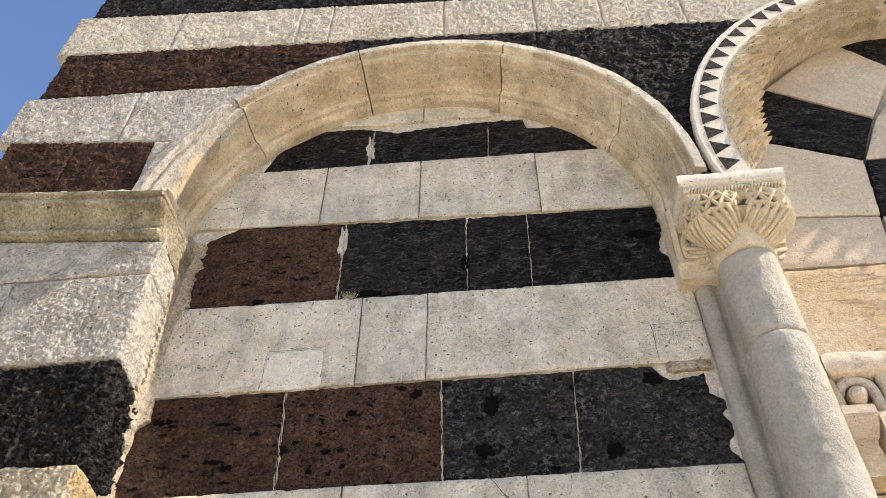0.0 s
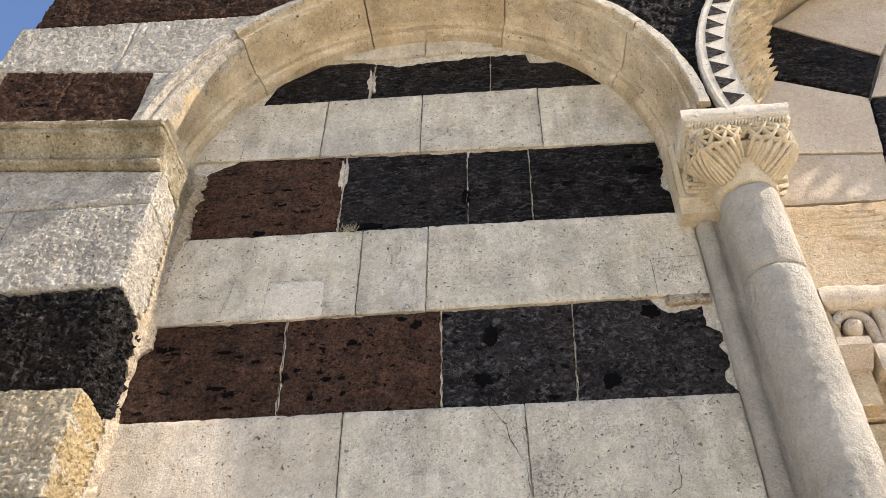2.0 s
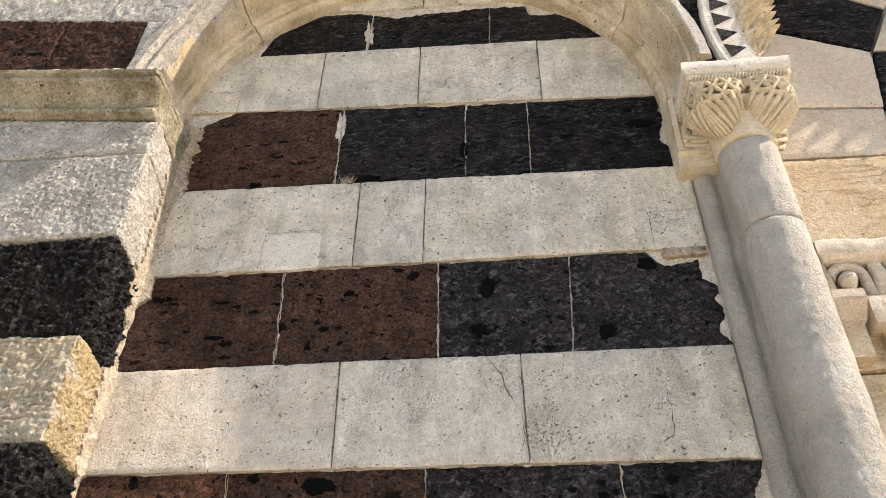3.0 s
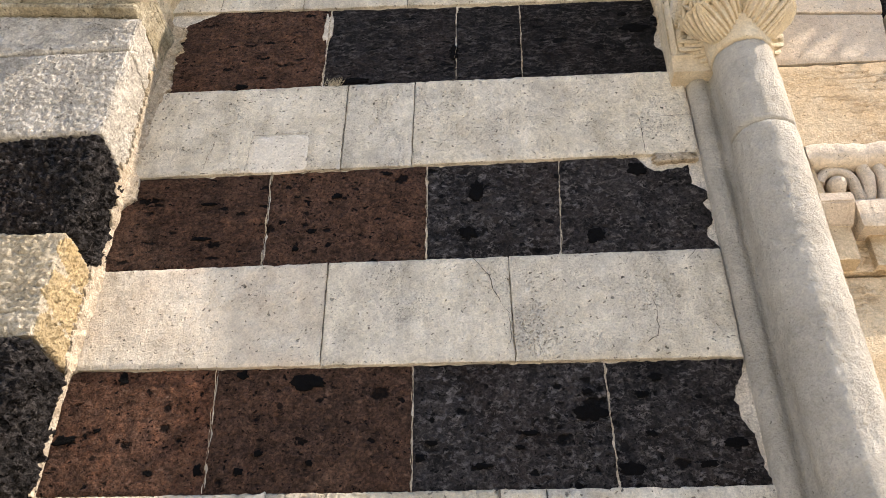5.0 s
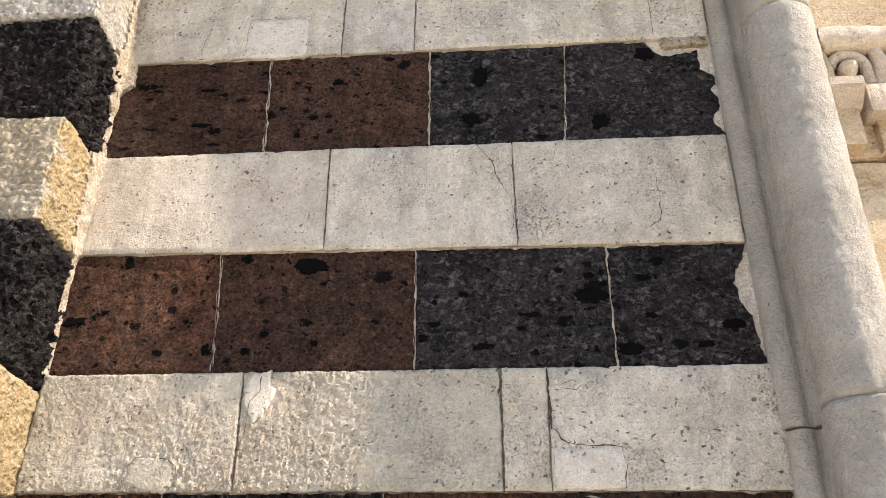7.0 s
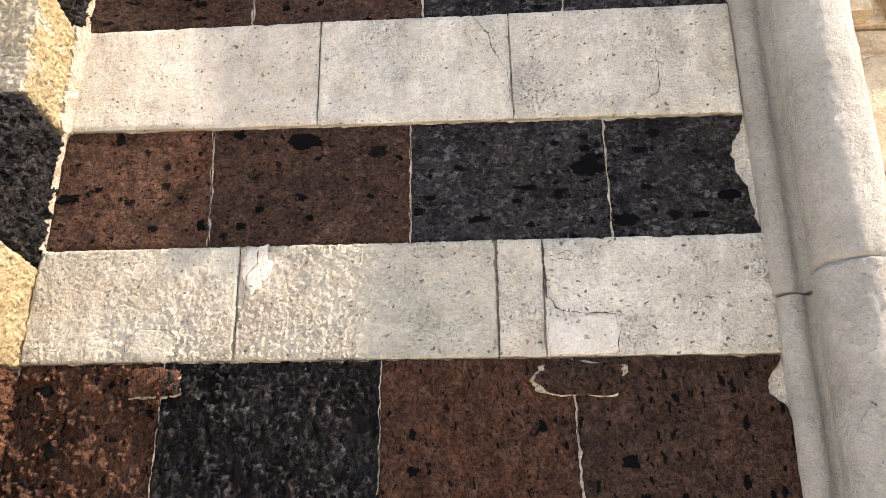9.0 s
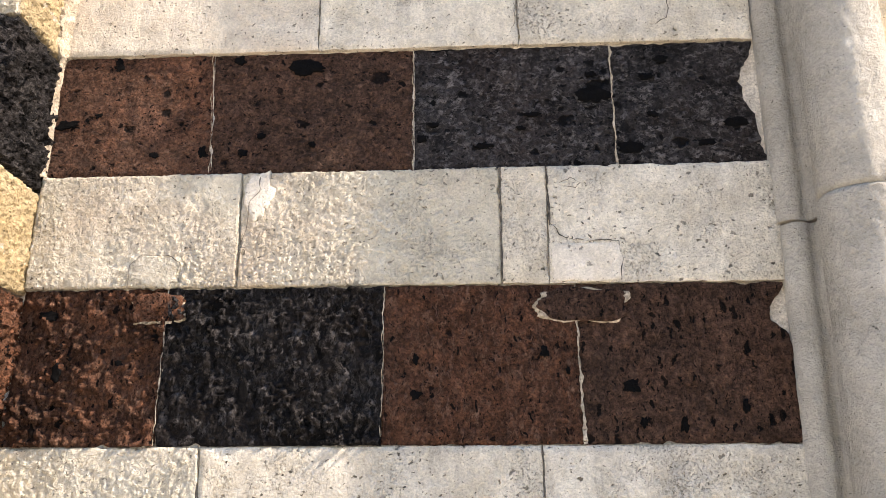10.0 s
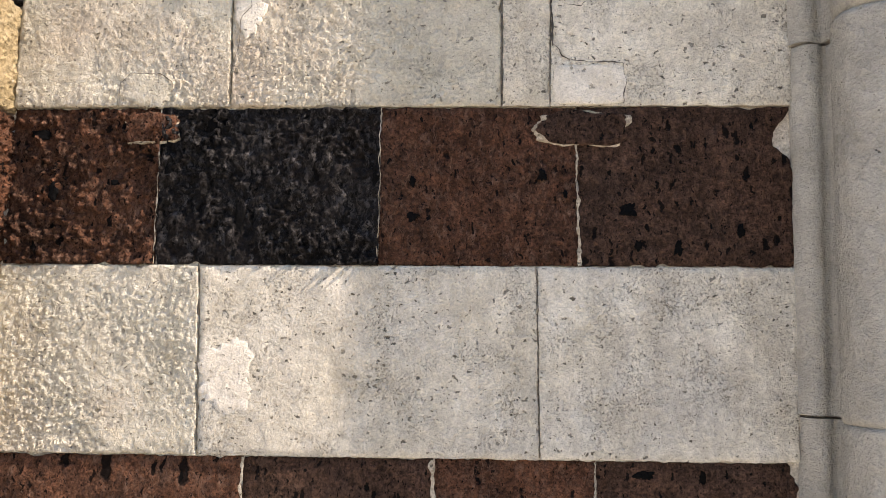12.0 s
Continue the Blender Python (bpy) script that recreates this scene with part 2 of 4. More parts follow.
def block_mesh(name, corners, front, depth, material, rough=0.003, edge=0.004, round_=0.012, step=0.011, seed=0, ragged=(0, 0, 0, 0), gap=0.003, fine=0.0, pitch=1.0, left=None, right=None, top=None):
    """A dressed stone: corners are (x, z) lower left, lower right, upper right, upper left of its front at y = front.
    rough: relief of the front; edge: wander of the outline; ragged: more wander for the left, right, lower, upper edge;
    left, right: the broken end as rows of (z, x); top: the broken head as rows of (x, z)."""
    (x0, a0), (x1, a1), (x2, a2), (x3, a3) = corners
    w, h = abs(x1 - x0), abs(a3 - a0)
    nx, nz = max(4, int(w / step)), max(4, int(h / step))
    verts, faces = [], []
    for j in range(nz + 1):
        v = j / nz
        for i in range(nx + 1):
            u = i / nx
            z = (a0 * (1 - u) + a1 * u) * (1 - v) + (a3 * (1 - u) + a2 * u) * v
            xa, xb = x0 * (1 - v) + x3 * v, x1 * (1 - v) + x2 * v
            if left:
                xa = np.interp(z, *zip(*left)) + 0.005 * hill(z * 45, seed, 0.4) + 0.003 * hill(z * 130, seed, 0.9)
            if right:
                xb = np.interp(z, *zip(*right)) + 0.006 * hill(z * 45, seed, 1.4) + 0.004 * hill(z * 130, seed, 1.9)
            x = xa * (1 - u) + xb * u
            if top:
                low, cut = a0 * (1 - u) + a1 * u, np.interp(x, *zip(*top)) + 0.007 * hill(x * 38, seed, 2.4) + 0.004 * hill(x * 120, seed, 2.9)
                high = min(a3 * (1 - u) + a2 * u, max(cut, low + 0.004))
                z = low * (1 - v) + high * v
            dl, dr, db, dt = u * w, (1 - u) * w, v * h, (1 - v) * h
            # the outline wanders, fading inwards
            for d, sx, sz, k in ((dl, 1, 0, 0), (dr, -1, 0, 1), (db, 0, 1, 2), (dt, 0, -1, 3)):
                fade = max(0.0, 1 - d / 0.07)
                if fade > 0:
                    s = z if sx else x
                    e = gap + edge * (0.6 + hill(s * 22, seed + k * 7.3, 1.7) + 0.5 * hill(s * 70, seed, k) + 0.6 * hill(s * 160, seed, k))
                    chip = hill(s * 31, seed * 2.3 + k * 5.1, 8.0) - 0.28
                    if chip > 0:
                        e += edge * 5.0 * chip
                    if ragged[k]:
                        e += ragged[k] * max(0.0, 0.45 + 1.3 * hill(s * 6.5, seed * 1.7, 3.1) + 0.3 * hill(s * 26, seed, 9.0) + 0.22 * hill(s * 90, seed, 5.0) + 0.15 * hill(s * 190, seed, 5.0))
                    x += sx * e * fade * fade
                    z += sz * e * fade * fade
            d = min(dl, dr, db, dt)
            y = front + rough * (1.1 * hill(x * 7 + seed, z * 7, 0.3) + 0.8 * hill(x * 27, z * 27, seed) + 0.5 * hill(x * 75, z * 75, seed))
            if fine:
                y += fine * (0.35 + 1.5 * max(0.0, 0.45 + hill(x * 5.5, z * 5.5, seed + 6))) * (0.7 * hill(x * 48 * pitch, z * 48 * pitch, seed + 2) + 0.9 * hill(x * 105 * pitch, z * 105 * pitch, seed) + 0.6 * hill(x * 190 * pitch, z * 190 * pitch, seed))
            y = min(y, front + 0.0075)
            if d < round_:
                y += round_ * 0.7 * (1 - d / round_) ** 2
            verts.append((x, y, z))
    row = nx + 1
    for j in range(nz):
        for i in range(nx):
            k = j * row + i
            faces.append((k, k + 1, k + row + 1, k + row))
    # sides to the back
    rim = [i for i in range(nx + 1)] + [j * row + nx for j in range(1, nz + 1)] + [nz * row + i for i in range(nx - 1, -1, -1)] + [j * row for j in range(nz - 1, 0, -1)]
    base = len(verts)
    for k in rim:
        verts.append((verts[k][0], front + depth, verts[k][2]))
    n = len(rim)
    for i in range(n):
        j = (i + 1) % n
        faces.append((rim[j], rim[i], base + i, base + j))
    faces.append(tuple(base + i for i in range(n)))
    return mesh_of(name, verts, faces, material)


def box_mesh(name, lo, hi, material):
    (x0, y0, z0), (x1, y1, z1) = lo, hi
    v = [(x, y, z) for z in (z0, z1) for y in (y0, y1) for x in (x0, x1)]
    f = [(0, 2, 3, 1), (4, 5, 7, 6), (0, 1, 5, 4), (2, 6, 7, 3), (0, 4, 6, 2), (1, 3, 7, 5)]
    return mesh_of(name, v, f, material, False)


def arc_mesh(name, cx, cz, profile, a0, a1, material, steps=40, rough=0.002, seed=0.0, gap=0.0, squash=1.0):
    """A profile of (radius, y), closed, swept round (cx, cz) from angle a0 to a1 in degrees."""
    verts, faces = [], []
    n = len(profile)
    for i in range(steps + 1):
        a = radians(a0 + (a1 - a0) * i / steps)
        for r, y in profile:
            rr = r + rough * (hill(a * 9 + seed, r * 30, y * 30) + 0.6 * hill(a * 40, r * 60, y * 60 + seed))
            yy = y + rough * 0.8 * hill(a * 25 + seed, y * 25, r * 25)
            verts.append((cx + rr * math.cos(a), yy, cz + squash * rr * math.sin(a)))
    for i in range(steps):
        for k in range(n):
            m = (k + 1) % n
            faces.append((i * n + k, i * n + m, (i + 1) * n + m, (i + 1) * n + k))
    faces.append(tuple(range(n))[::-1])
    faces.append(tuple(steps * n + k for k in range(n)))
    me = mesh_of(name, verts, faces, material)
    bm = bmesh.new()
    bm.from_mesh(me)
    bmesh.ops.recalc_face_normals(bm, faces=bm.faces)
    bm.to_mesh(me)
    bm.free()
    me.set_sharp_from_angle(angle=radians(26))
    return me


def smooth_profile(points, per=4):
    """Points of an open profile, thickened by straight steps."""
    out = []
    for (a, b), (c, d) in zip(points, points[1:]):
        for k in range(per):
            out.append((a + (c - a) * k / per, b + (d - b) * k / per))
    return out + [points[-1]]


# ---- ground ----
ground = tagged(piece("ground", box_mesh("ground", (-60, -80, -0.3), (60, 60, 0.0), PAVE)), "pale stone paving before the church", "ground", kind="structure")

# ---- recessed wall of the blind arch: banded courses ----
XL, XR = -0.905, 0.912
wall = tagged(piece("wall_bay", box_mesh("wall_bay", (-1.0, 0.0165, 0.0), (1.128, 0.5, 5.1), MORTAR)), "recessed church wall of pale and dark banded ashlar", "wall", kind="structure")
# z of the course edges at the left and at the right
EDGES = [(0.0, 0.0), (0.42, 0.43), (0.83, 0.86), (1.255, 1.295), (1.690, 1.715), (2.065, 2.075), (2.362, 2.372), (2.706, 2.702), (3.030, 3.042), (3.384, 3.396), (3.768, 3.752), (4.188, 4.122), (4.530, 4.492), (4.80, 4.78), (5.0, 5.0)]
# joints of each course (x at its foot, x at its head) and its stones, from the lowest course up
COURSES = [
    ([(-0.3, -0.3), (0.3, 0.3)], "BRB"),
    ([(-0.45, -0.45), (0.4, 0.4)], "LLL"),
    ([(-0.30, -0.30), (0.128, 0.128), (0.481, 0.481)], "rdrd"),
    ([(-0.404, -0.424), (0.360, 0.349)], "GLL"),
    ([(-0.534, -0.536), (-0.010, -0.014), (0.444, 0.433)], "rbrd"),
    ([(-0.371, -0.381), (0.265, 0.260), (0.374, 0.374)], "GGLL"),
    ([(-0.468, -0.490), (0.049, 0.041), (0.547, 0.541)], "oekk"),
    ([(-0.208, -0.217), (0.312, 0.303)], "pLL"),
    ([(-0.415, -0.432), (0.068, 0.062), (0.455, 0.470)], "Rekk"),
    ([(-0.213, -0.215), (0.013, 0.013)], "LLL"),
    ([(-0.311, -0.311), (0.150, 0.150), (0.375, 0.379)], "RBBB"),
    ([(-0.42, -0.42), (-0.029, -0.029), (0.436, 0.436)], "LLLL"),
    ([(-0.251, -0.241), (0.249, 0.255)], "BBB"),
    ([(-0.027, -0.027)], "LL"),
]
STONES = {"L": LIME, "B": BLACK, "R": BROWN, "W": WHITE, "G": RUGGED, "b": BLACK_TALL, "r": BROWN_TALL, "k": BLACK_ROUND, "o": BROWN_ROUND, "e": UMBER, "d": UMBER_TALL, "p": ROSY}
ARCH = (-0.045, 4.0)


# broken ends of the dark courses against the jamb, (z, x) from the foot up, and broken heads, (x, z)
ENDS = {
    4: [(1.72, 0.918), (1.78, 0.917), (1.83, 0.910), (1.93, 0.913), (1.962, 0.900), (1.985, 0.868), (2.015, 0.869), (2.045, 0.890), (2.065, 0.905)],
    6: [(2.385, 0.907), (2.41, 0.895), (2.45, 0.892), (2.50, 0.886), (2.545, 0.862), (2.59, 0.858), (2.63, 0.867), (2.655, 0.888), (2.70, 0.896)],
    8: [(3.045, 0.905), (3.075, 0.890), (3.09, 0.874), (3.125, 0.880), (3.16, 0.898), (3.20, 0.897), (3.237, 0.880), (3.255, 0.900), (3.285, 0.900), (3.31, 0.866), (3.355, 0.861)],
    10: [(3.765, 0.868), (3.825, 0.878), (3.856, 0.853), (3.88, 0.830), (3.935, 0.834), (3.985, 0.852), (4.01, 0.866), (4.043, 0.845), (4.126, 0.862)],
}
END_LEFT = [(3.77, -0.852), (3.83, -0.857), (3.93, -0.868), (4.06, -0.876), (4.12, -0.858), (4.15, -0.807), (4.17, -0.766), (4.19, -0.74)]
HEADS = {
    8: [(0.705, 3.40), (0.727, 3.37), (0.755, 3.336), (0.81, 3.345), (0.862, 3.355), (0.91, 3.352)],
    12: [(-0.705, 4.54), (-0.668, 4.63), (-0.66, 4.68), (-0.596, 4.72), (-0.545, 4.80), (-0.396, 4.81), (-0.27, 4.78), (-0.145, 4.745), (0.0, 4.758), (0.24, 4.768), (0.406, 4.755), (0.416, 4.69), (0.473, 4.685), (0.568, 4.713), (0.627, 4.606), (0.689, 4.54), (0.716, 4.488)],
}


def bay():
    """All stones of the recess, course by course; the dark ones lie a little deeper than the pale ones."""
    for c, (joints, kinds) in enumerate(COURSES):
        (l0, r0), (l1, r1) = EDGES[c], EDGES[c + 1]
        left, right = XL, XR
        if l1 > 4.3:
            reach = math.sqrt(max(0.02, 0.93 ** 2 - (l0 - ARCH[1]) ** 2))
            left, right = ARCH[0] - reach, ARCH[0] + reach
        if c in (7, 9):
            right = 0.896
        if c == 12:
            left, right = -0.705, 0.718
        if c == 13:
            left, right = -0.40, 0.31
        js = [(left, left)] + joints + [(right, right)]
        zl = lambda x, a, b: a + (b - a) * (x - XL) / (XR - XL)
        for i, kind in enumerate(kinds):
            (f0, h0), (f1, h1) = js[i], js[i + 1]
            dark = kind in "BRbrkoed"
            corners = [(f0, zl(f0, l0, r0)), (f1, zl(f1, l0, r0)), (h1, zl(h1, l1, r1)), (h0, zl(h0, l1, r1))]
            last = i == len(kinds) - 1
            broken = dict(right=ENDS[c]) if last and c in ENDS else {}
            if c == 10 and i == 0:
                broken["left"] = END_LEFT
            if c in HEADS and (last or c == 12):
                broken["top"] = HEADS[c]
            ragged = [0.0, 0.034 if dark and last and c not in ENDS and c != 12 else 0.0, 0.0, 0.0]
            if c == 13:
                ragged = [0.03 if i == 0 else 0.0, 0.05 if last else 0.0, 0.012, 0.0]
            pitch = 1.0
            rough, fine, step = (0.0030, 0.0014, 0.0075) if dark else (0.0019, 0.0005, 0.0085)
            if kind == "G":
                rough, fine, step, pitch = 0.0016, 0.0030, 0.0038, 1.8
            if c == 4 and i <= 1:
                rough, fine, step, pitch = 0.0120, 0.0115, 0.0045, 0.75
            front = (0.010 + 0.003 * hill(c * 3.3, i * 2.7, 0.5)) if dark else 0.002 * hill(c * 1.3, i * 4.1, 0.9)
            if c == 4:
                front = 0.004
            me = block_mesh("stone_block", corners, front, 0.3, STONES[kind], rough, 0.0026 if dark else 0.0022, 0.005, step, c * 13.1 + i * 3.7, ragged, -0.0004 if dark else 0.0006, fine, pitch, **broken)
            piece("stone_block", me, wall)


bay()


def plate(name, x0, x1, z0, z1, y, thick, material, wobble=0.006, seed=0.0, parent=None, n=64, power=4.0, label=""):
    """A let-in piece or a smear of mortar: a rounded, uneven outline with a slightly domed face."""
    cx, cz, rx, rz = (x0 + x1) / 2, (z0 + z1) / 2, (x1 - x0) / 2, (z1 - z0) / 2
    verts, faces = [], []
    rings = [(0.0, 0), (0.5, 0), (0.85, 0.1), (0.96, 0.4), (1.0, 1.0)]
    verts.append((cx, y - thick, cz))
    for f, drop in rings[1:]:
        for i in range(n):
            a = 2 * math.pi * i / n
            ca, sa = math.cos(a), math.sin(a)
            k = (abs(ca) ** power + abs(sa) ** power) ** (-1 / power)
            w = 1 + wobble / min(rx, rz) * (hill(ca * 1.6 + seed, sa * 1.6, seed) + 0.45 * hill(ca * 4, sa * 4, seed + 3) + 0.3 * hill(ca * 11, sa * 11, seed + 5))
            x, z = cx + rx * k * ca * f * w, cz + rz * k * sa * f * w
            verts.append((x, y - thick * (1 - drop) + 0.0012 * hill(x * 40, z * 40, seed), z))
    base = len(verts)
    for i in range(n):
        x, _, z = verts[base - n + i]
        verts.append((x, y + 0.012, z))
    for i in range(n):
        j = (i + 1) % n
        faces.append((0, 1 + i, 1 + j))
        for r in range(len(rings) - 1):
            o = 1 + r * n
            faces.append((o + i, o + n + i, o + n + j, o + j))
    return piece(name, mesh_of(name, verts, faces, material), parent, label)


def crack(points, y, width=0.0025, seed=0.0, parent=None, wander=0.006, material=None, name="crack"):
    """A thin open crack: a wandering ribbon just proud of the face."""
    verts, faces = [], []
    path = []
    for (x0, z0), (x1, z1) in zip(points, points[1:]):
        n = max(3, int(math.hypot(x1 - x0, z1 - z0) / 0.008))
        for i in range(n):
            path.append((x0 + (x1 - x0) * i / n, z0 + (z1 - z0) * i / n))
    path.append(points[-1])
    for i, (x, z) in enumerate(path):
        x += wander * (hill(z * 30 + seed, x * 30, 1.0) + 0.5 * hill(z * 90, x * 90, seed))
        z += wander * 0.6 * (hill(x * 33, z * 33 + seed, 4.0) + 0.5 * hill(x * 95, z * 80, seed))
        dx = path[min(i + 1, len(path) - 1)][0] - path[max(i - 1, 0)][0]
        dz = path[min(i + 1, len(path) - 1)][1] - path[max(i - 1, 0)][1]
        l = math.hypot(dx, dz) or 1
        w = width * max(0.06, 0.14 + 0.75 * abs(hill(i * 0.37, seed, 2.0)) - 0.3 * max(0.0, hill(i * 0.11, seed, 6.0)))
        nx, nz = -dz / l * w, dx / l * w
        verts += [(x + nx, y, z + nz), (x, y - 0.0006, z), (x - nx, y, z - nz)]
    for i in range(len(path) - 1):
        k = i * 3
        faces += [(k, k + 3, k + 4, k + 1), (k + 1, k + 4, k + 5, k + 2)]
    return piece(name, mesh_of(name, verts, faces, material or CRACK), parent)


# let-in repairs and old cracks of the pale courses
plate("repair_patch", -0.514, -0.323, 3.382, 3.535, -0.001, 0.0025, WHITE, 0.004, 1.0, wall, 64, 7, "small white let-in repair stone")
plate("repair_patch", 0.380, 0.545, 2.078, 2.170, -0.001, 0.0025, WHITE, 0.004, 2.0, wall, 64, 8, "small white let-in repair stone")
plate("repair_patch", -0.637, -0.507, 2.072, 2.148, -0.001, 0.0035, RUGGED, 0.010, 3.0, wall, 64, 4, "worn white let-in repair stone")
plate("repair_patch", -0.412, -0.268, 1.375, 1.520, 0.000, 0.0022, WHITE, 0.036, 4.0, wall, 96, 2.1, "white plaster smear")
plate("repair_patch", -0.372, -0.300, 2.250, 2.350, -0.001, 0.0022, WHITE, 0.016, 5.0, wall, 64, 3, "white plaster smear")
for x0, x1, z0, z1, q in ((0.350, 0.548, 1.986, 2.058, 6.0), (-0.622, -0.490, 1.985, 2.050, 7.0)):
    plate("mortar_rim", x0 - 0.0015, x1 + 0.0015, z0 - 0.003, z1, 0.003, 0.004, JOINT, 0.011, q, wall, 64, 5)
    plate("repair_patch", x0, x1, z0, z1 + 0.002, 0.000, 0.004, BROWN_TALL if q > 6.5 else UMBER_TALL, 0.007, q + 0.3, wall, 64, 6, "brown let-in repair stone")
plate("mortar_smear", -0.332, -0.300, 3.985, 4.135, 0.009, 0.004, MORTAR, 0.008, 8.0, wall, 64, 2.4)
plate("mortar_smear", -0.262, -0.232, 4.54, 4.70, 0.009, 0.004, MORTAR, 0.016, 9.0, wall, 64, 3)
# large dark inclusions in the volcanic stones: x, z, half width, half height
INCLUSIONS_LOW = [(0.064, 1.895, 0.009, 0.013), (0.066, 1.814, 0.016, 0.013), (0.549, 1.837, 0.024, 0.020), (0.359, 1.912, 0.013, 0.016), (0.659, 1.752, 0.013, 0.023), (0.794, 1.792, 0.009, 0.018), (0.573, 1.757, 0.010, 0.015), (0.473, 1.997, 0.010, 0.010), (0.411, 1.870, 0.006, 0.012), (-0.335, 1.802, 0.013, 0.055), (-0.791, 1.863, 0.011, 0.025), (-0.831, 2.000, 0.032, 0.014), (-0.098, 2.011, 0.016, 0.013), (-0.409, 2.029, 0.016, 0.022), (-0.326, 2.013, 0.010, 0.014), (-0.640, 1.885, 0.011, 0.008), (0.584, 1.259, 0.027, 0.011)]
INCLUSIONS_MID = [(-0.238, 2.661, 0.053, 0.026), (-0.866, 2.512, 0.034, 0.017), (-0.783, 2.536, 0.012, 0.009), (-0.745, 2.680, 0.016, 0.022), (-0.343, 2.468, 0.015, 0.011), (-0.620, 2.420, 0.015, 0.009), (-0.494, 2.425, 0.012, 0.019), (-0.417, 2.685, 0.018, 0.015), (-0.390, 2.422, 0.015, 0.013), (-0.211, 2.441, 0.011, 0.010), (0.494, 2.562, 0.050, 0.025), (0.345, 2.510, 0.025, 0.007), (0.223, 2.426, 0.025, 0.009), (0.066, 2.450, 0.017, 0.012), (0.094, 2.488, 0.018, 0.008), (0.315, 2.474, 0.014, 0.007), (0.626, 2.608, 0.020, 0.012), (0.665, 2.655, 0.020, 0.013), (0.584, 2.414, 0.034, 0.021), (0.762, 2.425, 0.024, 0.012), (0.835, 2.476, 0.034, 0.015), (0.639, 2.504, 0.014, 0.010), (0.491, 2.617, 0.018, 0.010)]
INCLUSIONS_HIGH = [(0.216, 3.284, 0.027, 0.048), (0.190, 3.125, 0.030, 0.028), (0.561, 3.103, 0.032, 0.030), (0.703, 3.345, 0.037, 0.031), (-0.621, 3.140, 0.035, 0.008), (-0.213, 3.285, 0.018, 0.013), (-0.279, 3.154, 0.021, 0.008), (-0.323, 3.090, 0.013, 0.009), (-0.061, 3.365, 0.021, 0.009), (-0.616, 3.272, 0.027, 0.006), (-0.599, 3.782, 0.025, 0.013), (-0.205, 3.785, 0.060, 0.017), (0.767, 3.981, 0.058, 0.029), (0.142, 3.899, 0.016, 0.044), (0.737, 4.054, 0.020, 0.012)]
for k, (x, z, w, h) in enumerate(INCLUSIONS_LOW + INCLUSIONS_MID + INCLUSIONS_HIGH):
    plate("dark_inclusion", x - 0.8 * w, x + 0.8 * w, z - 0.8 * h, z + 0.8 * h, 0.0022 if 1.6 < z < 2.1 else 0.0085, 0.0030 if 1.6 < z < 2.1 else 0.0022, GLASSY, 0.42 * min(w, h), 20.0 + k * 1.7, wall, 40, 2.2)
# pale mortar that fills the upright joints of the dark courses: course, joint, width
for c, i, w in ((2, 0, 0.012), (2, 1, 0.016), (2, 2, 0.012), (4, 0, 0.007), (4, 1, 0.005), (4, 2, 0.016), (6, 0, 0.005), (6, 1, 0.007), (6, 2, 0.011), (8, 0, 0.010), (8, 1, 0.010), (8, 2, 0.007), (10, 0, 0.014), (10, 1, 0.003), (10, 2, 0.008), (12, 0, 0.015), (12, 1, 0.006)):
    f, h = COURSES[c][0][i]
    u = (f - XL) / (XR - XL)
    z0, z1 = (EDGES[k][0] * (1 - u) + EDGES[k][1] * u for k in (c, c + 1))
    if c == 12:
        z1 = 4.745
    if c == 4 and i == 2:
        z1 = 1.985
    crack([(f, z0 + 0.002), ((f + h) / 2 + 0.002 * hill(c, i, 0.3), (z0 + z1) / 2), (h, z1 - 0.002)], 0.0025 if c == 4 else 0.0045, 0.68 * w, c * 2.7 + i, wall, 0.005, JOINT, "mortar_joint")
plate("mortar_smear", 0.745, 0.885, 3.362, 3.396, 0.004, 0.006, JOINT, 0.008, 12.0, wall, 64, 2.6)
F = -0.0022
crack([(0.196, 3.040), (0.246, 2.973), (0.258, 2.925), (0.299, 2.851), (0.304, 2.754)], F, 0.0030, 1, wall)
crack([(0.700, 3.032), (0.725, 3.0)], F, 0.002, 2, wall)
crack([(0.690, 2.90), (0.692, 2.865), (0.694, 2.803), (0.687, 2.769), (0.66, 2.75)], F, 0.0030, 3, wall)
crack([(0.735, 3.545), (0.905, 3.55)], F, 0.002, 4, wall, 0.004)
crack([(0.736, 3.395), (0.733, 3.545)], F, 0.0028, 5, wall, 0.004)
crack([(-0.735, 4.18), (-0.730, 4.30)], F, 0.0018, 6, wall, 0.003)
crack([(-0.850, 4.30), (-0.730, 4.30)], F, 0.0016, 7, wall, 0.003)
crack([(0.379, 2.218), (0.401, 2.190), (0.434, 2.178), (0.536, 2.174), (0.545, 2.126), (0.540, 2.078)], -0.0035, 0.0032, 8, wall, 0.006)
crack([(0.405, 2.322), (0.43, 2.335), (0.455, 2.322), (0.44, 2.31), (0.41, 2.312)], -0.0025, 0.003, 15, wall, 0.006)
crack([(-0.333, 2.350), (-0.333, 2.310), (-0.356, 2.281), (-0.358, 2.208), (-0.375, 2.137), (-0.373, 2.072)], -0.0045, 0.0034, 9, wall, 0.005)
crack([(-0.655, 3.40), (-0.650, 3.47), (-0.640, 3.52)], F, 0.0022, 10, wall, 0.006)
crack([(-0.870, 2.708), (-0.866, 3.02)], 0.004, 0.002, 11, wall, 0.005)
crack([(-0.60, 3.37), (-0.52, 3.38), (-0.515, 3.54), (-0.32, 3.545)], F, 0.0016, 12, wall, 0.004)
